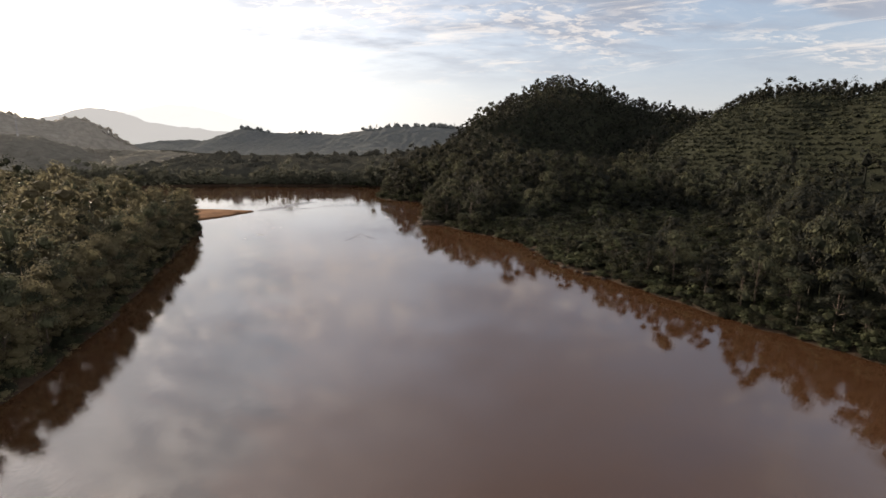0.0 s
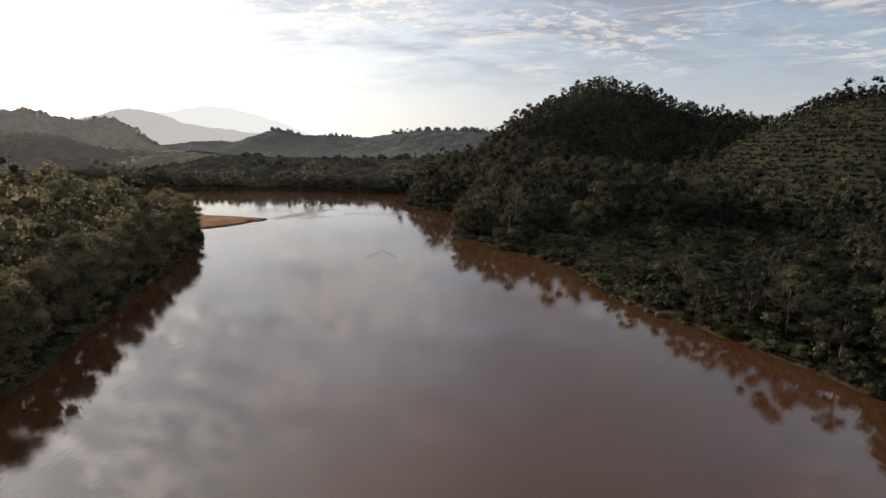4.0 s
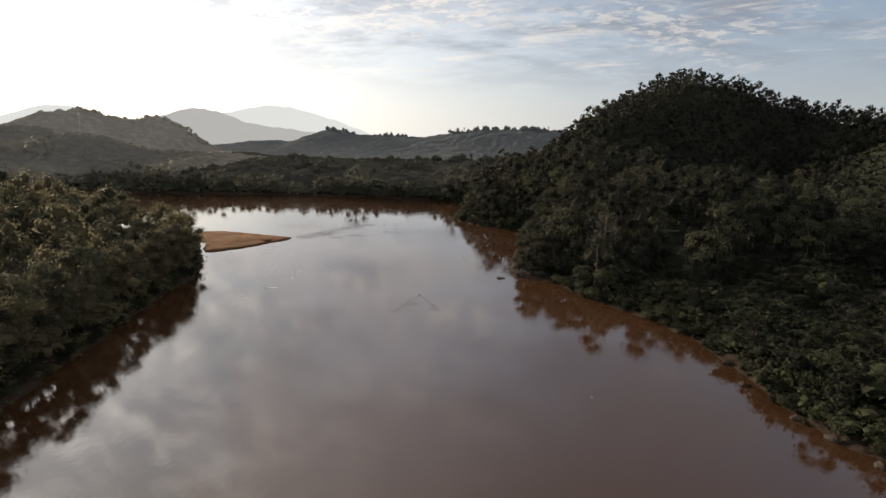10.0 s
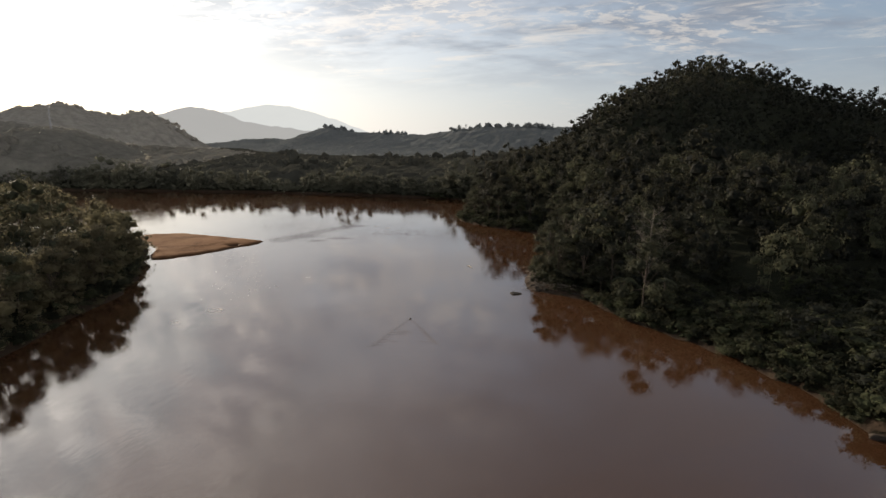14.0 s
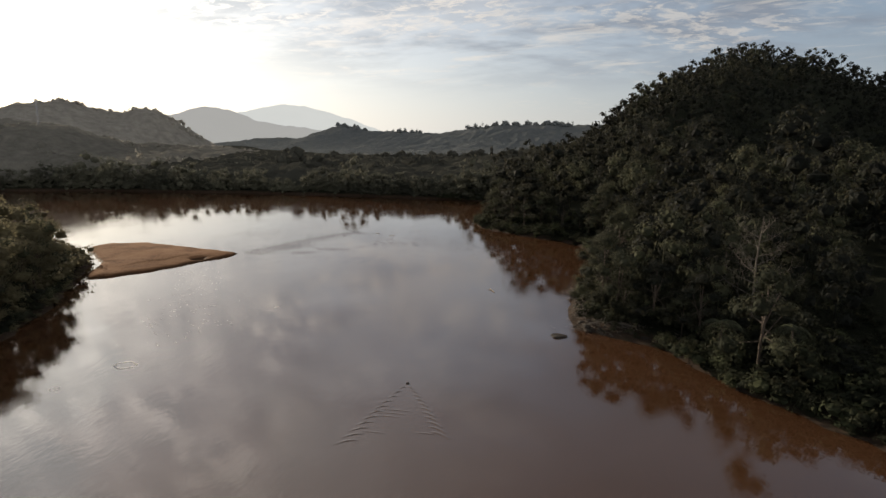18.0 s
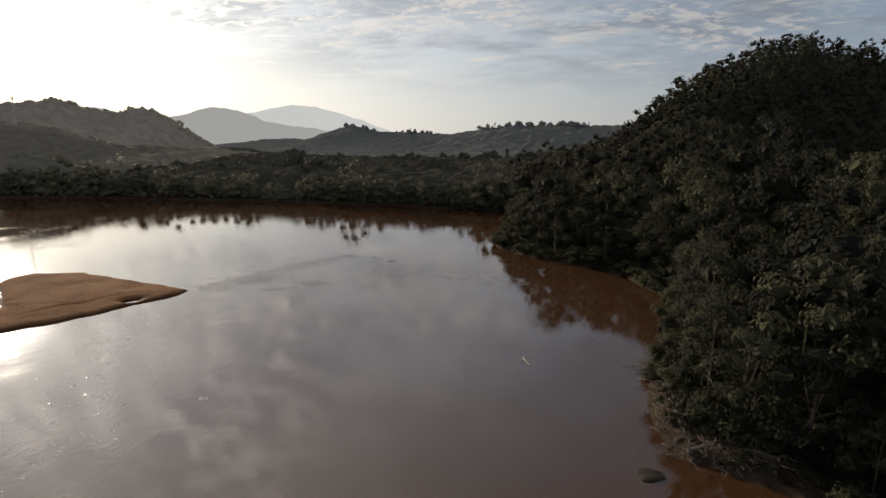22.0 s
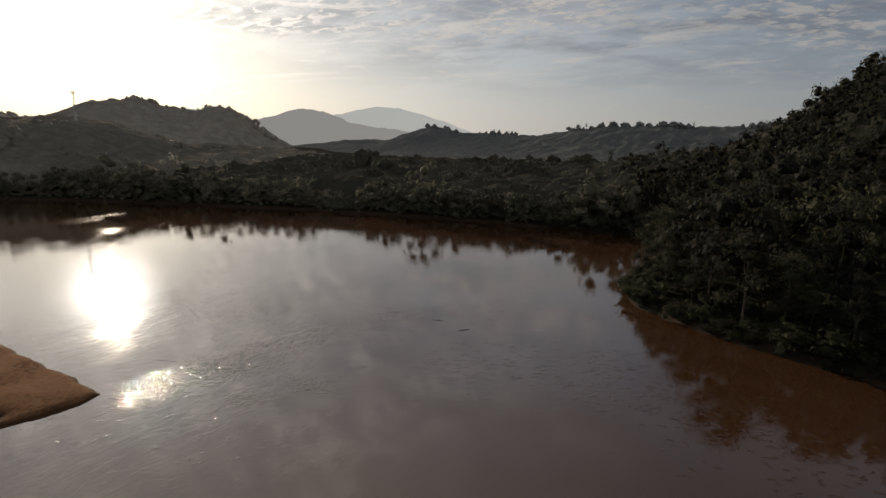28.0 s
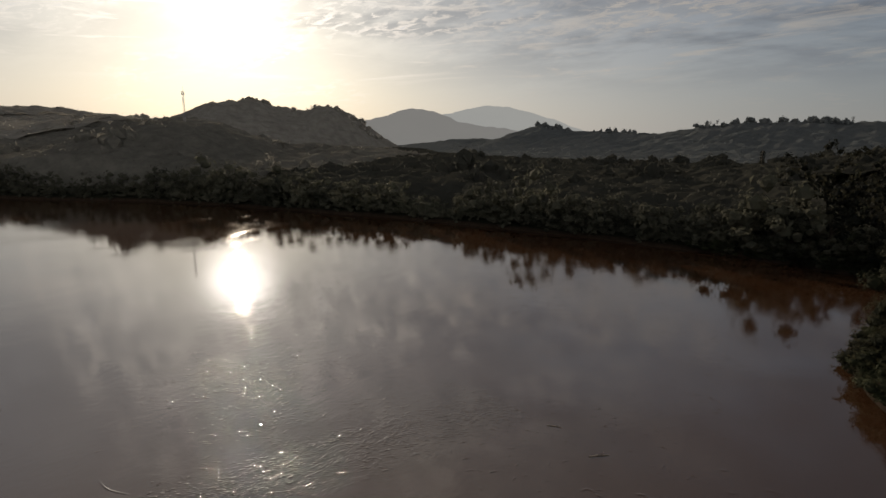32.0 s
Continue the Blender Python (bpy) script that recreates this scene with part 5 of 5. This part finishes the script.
def gable(w, d, h, over, thick, z):
    a, b = w / 2 + over, d / 2 + over
    bm = bmesh.new()
    rows = []
    for y in (-b, b):
        rows.append([bm.verts.new((x, y, zz)) for x, zz in ((-a, z), (0, z + h), (a, z), (a, z + thick), (0, z + h + thick), (-a, z + thick))])
    for i in range(6):
        j = (i + 1) % 6
        bm.faces.new((rows[0][i], rows[0][j], rows[1][j], rows[1][i]))
    for r in (rows[0], rows[1]):
        bm.faces.new((r[0], r[1], r[4], r[5]))
        bm.faces.new((r[1], r[2], r[3], r[4]))
    bmesh.ops.recalc_face_normals(bm, faces=bm.faces[:])
    return bm


def make_house(w, d, h):
    root = new("house")
    part("wall", from_bm("wall", box(w, d, h + 0.5, 0, 0, -0.5), WALLS), root)
    part("roof", from_bm("roof", gable(w, d, w * 0.28, 0.6, 0.12, h), ROOF), root)
    part("door", from_bm("door", box(0.9, 0.1, 2.05, 0, -d / 2 - 0.03, 0.02), DARK_WOOD), root)
    for x in (-w * 0.3, w * 0.3):
        win = part("window", from_bm("window", box(1.1, 0.1, 1.1, x, -d / 2 - 0.03, 0.95), DARK_WOOD), root)
        part("sill", from_bm("sill", box(1.3, 0.2, 0.08, x, -d / 2 - 0.1, 0.85), WALLS), win)
    return root


house = make_house(7.0, 8.5, 2.9)
for i, (x, y, a, s) in enumerate([(-51, 500, 12, 1.0), (-84, 486, -20, 1.0), (-108, 492, 35, 0.9), (33, 536, 10, 0.8)]):
    m = pose(x, y, ground_at(x, y) + (3.0 if i == 3 else 2.0), 0, 0, a) @ Matrix.Diagonal((s, s, s, 1))
    ob = house if i == 0 else copy_thing(house, m)
    ob.matrix_basis = m
    tagged(ob, "small house with a pale sheet-metal roof among trees", "house", "houses on the far bank")
    # plinth that carries the house on the slope
    part("plinth", from_bm("plinth", box(7.4, 8.9, 4.5, 0, 0, -4.7), ROCK), ob)

tank = new("water_tank")
z0 = ground_at(111.8, 244.4)
tank.matrix_basis = pose(111.8, 244.4, z0)
rise = max(0.6, 9.0 - z0)
part("body", mesh_np("body", *tube([(0, 0, rise), (0, 0, rise + 0.1), (0, 0, rise + 1.0), (0, 0, rise + 1.15)], [0.5, 0.55, 0.55, 0.4], 14), [WALLS], smooth=True), tank, "white plastic body")
part("lid", mesh_np("lid", *tube([(0, 0, rise + 1.15), (0, 0, rise + 1.24)], [0.24, 0.2], 10), [WALLS]), tank)
for x, y in ((-0.4, -0.4), (0.4, -0.4), (0.4, 0.4), (-0.4, 0.4)):
    part("leg", from_bm("leg", box(0.12, 0.12, rise + 0.3, x, y, -0.3), DARK_WOOD), tank)
part("platform", from_bm("platform", box(1.2, 1.2, 0.1, 0, 0, rise - 0.1), DARK_WOOD), tank)
tagged(tank, "small white water tank on a wooden stand among scrub", "tank")

mast = new("radio_mast")
z0 = ground_at(-357, 507)
mast.matrix_basis = pose(-357, 507, z0)
H = 58.5 - z0
legs = [(math.cos(w) * 0.9, math.sin(w) * 0.9) for w in (0.3, 2.39, 4.49)]
for x, y in legs:
    part("leg", mesh_np("leg", *tube([(x, y, -0.5), (x * 0.4, y * 0.4, H)], [0.09, 0.07], 6), [STEEL]), mast)
for i in range(int(H / 1.6)):
    f, g = i * 1.6 / H, min((i + 1) * 1.6 / H, 1)
    for k in range(3):
        (ax, ay), (bx, by) = legs[k], legs[(k + 1) % 3]
        p, q = 1 - 0.6 * f, 1 - 0.6 * g
        part("brace", mesh_np("brace", *tube([(ax * p, ay * p, f * H), (bx * q, by * q, g * H)], [0.04, 0.04], 4), [STEEL]), mast)
for i in range(3):
    part("antenna_panel", from_bm("antenna_panel", box(0.35, 0.2, 2.0, legs[i][0] * 0.9, legs[i][1] * 0.9, H - 2.6), WALLS), mast)
part("lightning_rod", mesh_np("lightning_rod", *tube([(0, 0, H - 0.3), (0, 0, H + 2.2)], [0.06, 0.03], 5), [STEEL]), mast)
tagged(mast, "thin lattice steel radio mast on the hill shoulder", "mast")

# dirt track on the cleared bank
tp = np.array([(92, 184), (98, 190), (104, 195.5), (110, 200), (117, 203)], float)
side = np.gradient(tp, axis=0)
side = np.stack([-side[:, 1], side[:, 0]], 1) / np.linalg.norm(side, axis=1)[:, None]
tv = np.concatenate([np.stack([*(tp + side * o).T, land(*(tp + side * o).T) + h], 1) for o, h in ((-1.2, 0.05), (-0.9, 0.5), (0.9, 0.5), (1.2, 0.05))])
tt = [(j * 5 + i, j * 5 + i + 1, (j + 1) * 5 + i + k * (1)) if k == 0 else (j * 5 + i + 1, (j + 1) * 5 + i + 1, (j + 1) * 5 + i) for j in range(3) for i in range(4) for k in (0, 1)]
tagged(new("dirt_track", mesh_np("dirt_track", tv, np.array(tt), [SAND], smooth=True)), "short pale dirt track across the cleared bank", "track", kind="structure")

# below the bar: ripple rings with painted sky reflection, flecks of foam and glints
for i, (x, y, r) in enumerate([(-66.6, 220.3, 1.5), (-70, 212, 0.6), (-58, 250, 0.5)]):
    arc = [k / 34 * 6.0 + i for k in range(35)]
    pts = [(math.cos(w) * r * (1 + 0.08 * math.sin(5 * w)), math.sin(w) * r * 0.75 * (1 + 0.08 * math.cos(4 * w)), 0.0) for w in arc]
    v, tt = tube(pts, [r * (0.05 + 0.09 * abs(math.sin(2.3 * w + i))) for w in arc], 6)
    ring = new("foam_ring", mesh_np("foam_ring", v * (1, 1, 0.25), tt, [FOAM_GLINT], smooth=True))
    ring.matrix_basis = pose(x, y, 0)
    tagged(ring, "broken ring of ripples on the river, sky reflection painted pale", "foam", "foam rings")
bits = []
for i in range(170):
    f, w = rng.uniform(0, 1), rng.normal(scale=3.2)
    x, y = -92 + 27 * f + w * 0.7, 276 - 46 * f + w
    if shore(x, y) < -1.0:
        l, a = rng.uniform(0.05, 0.24), rng.uniform(-0.5, 0.5)
        v, tt = lobe(rng, ICO0, (0, 0, 0.01), (l * 2.4, l * 0.7, 0.03), 0.25)
        bits.append((np.stack([v[:, 0] * math.cos(a) - v[:, 1] * math.sin(a) + x, v[:, 0] * math.sin(a) + v[:, 1] * math.cos(a) + y, v[:, 2]], 1), tt))
tagged(new("foam_flecks", mesh_np("foam_flecks", *joined(bits), [FOAM_GLINT])), "scattered white flecks of foam and painted glints on the brown water", "foam", kind="stuff")
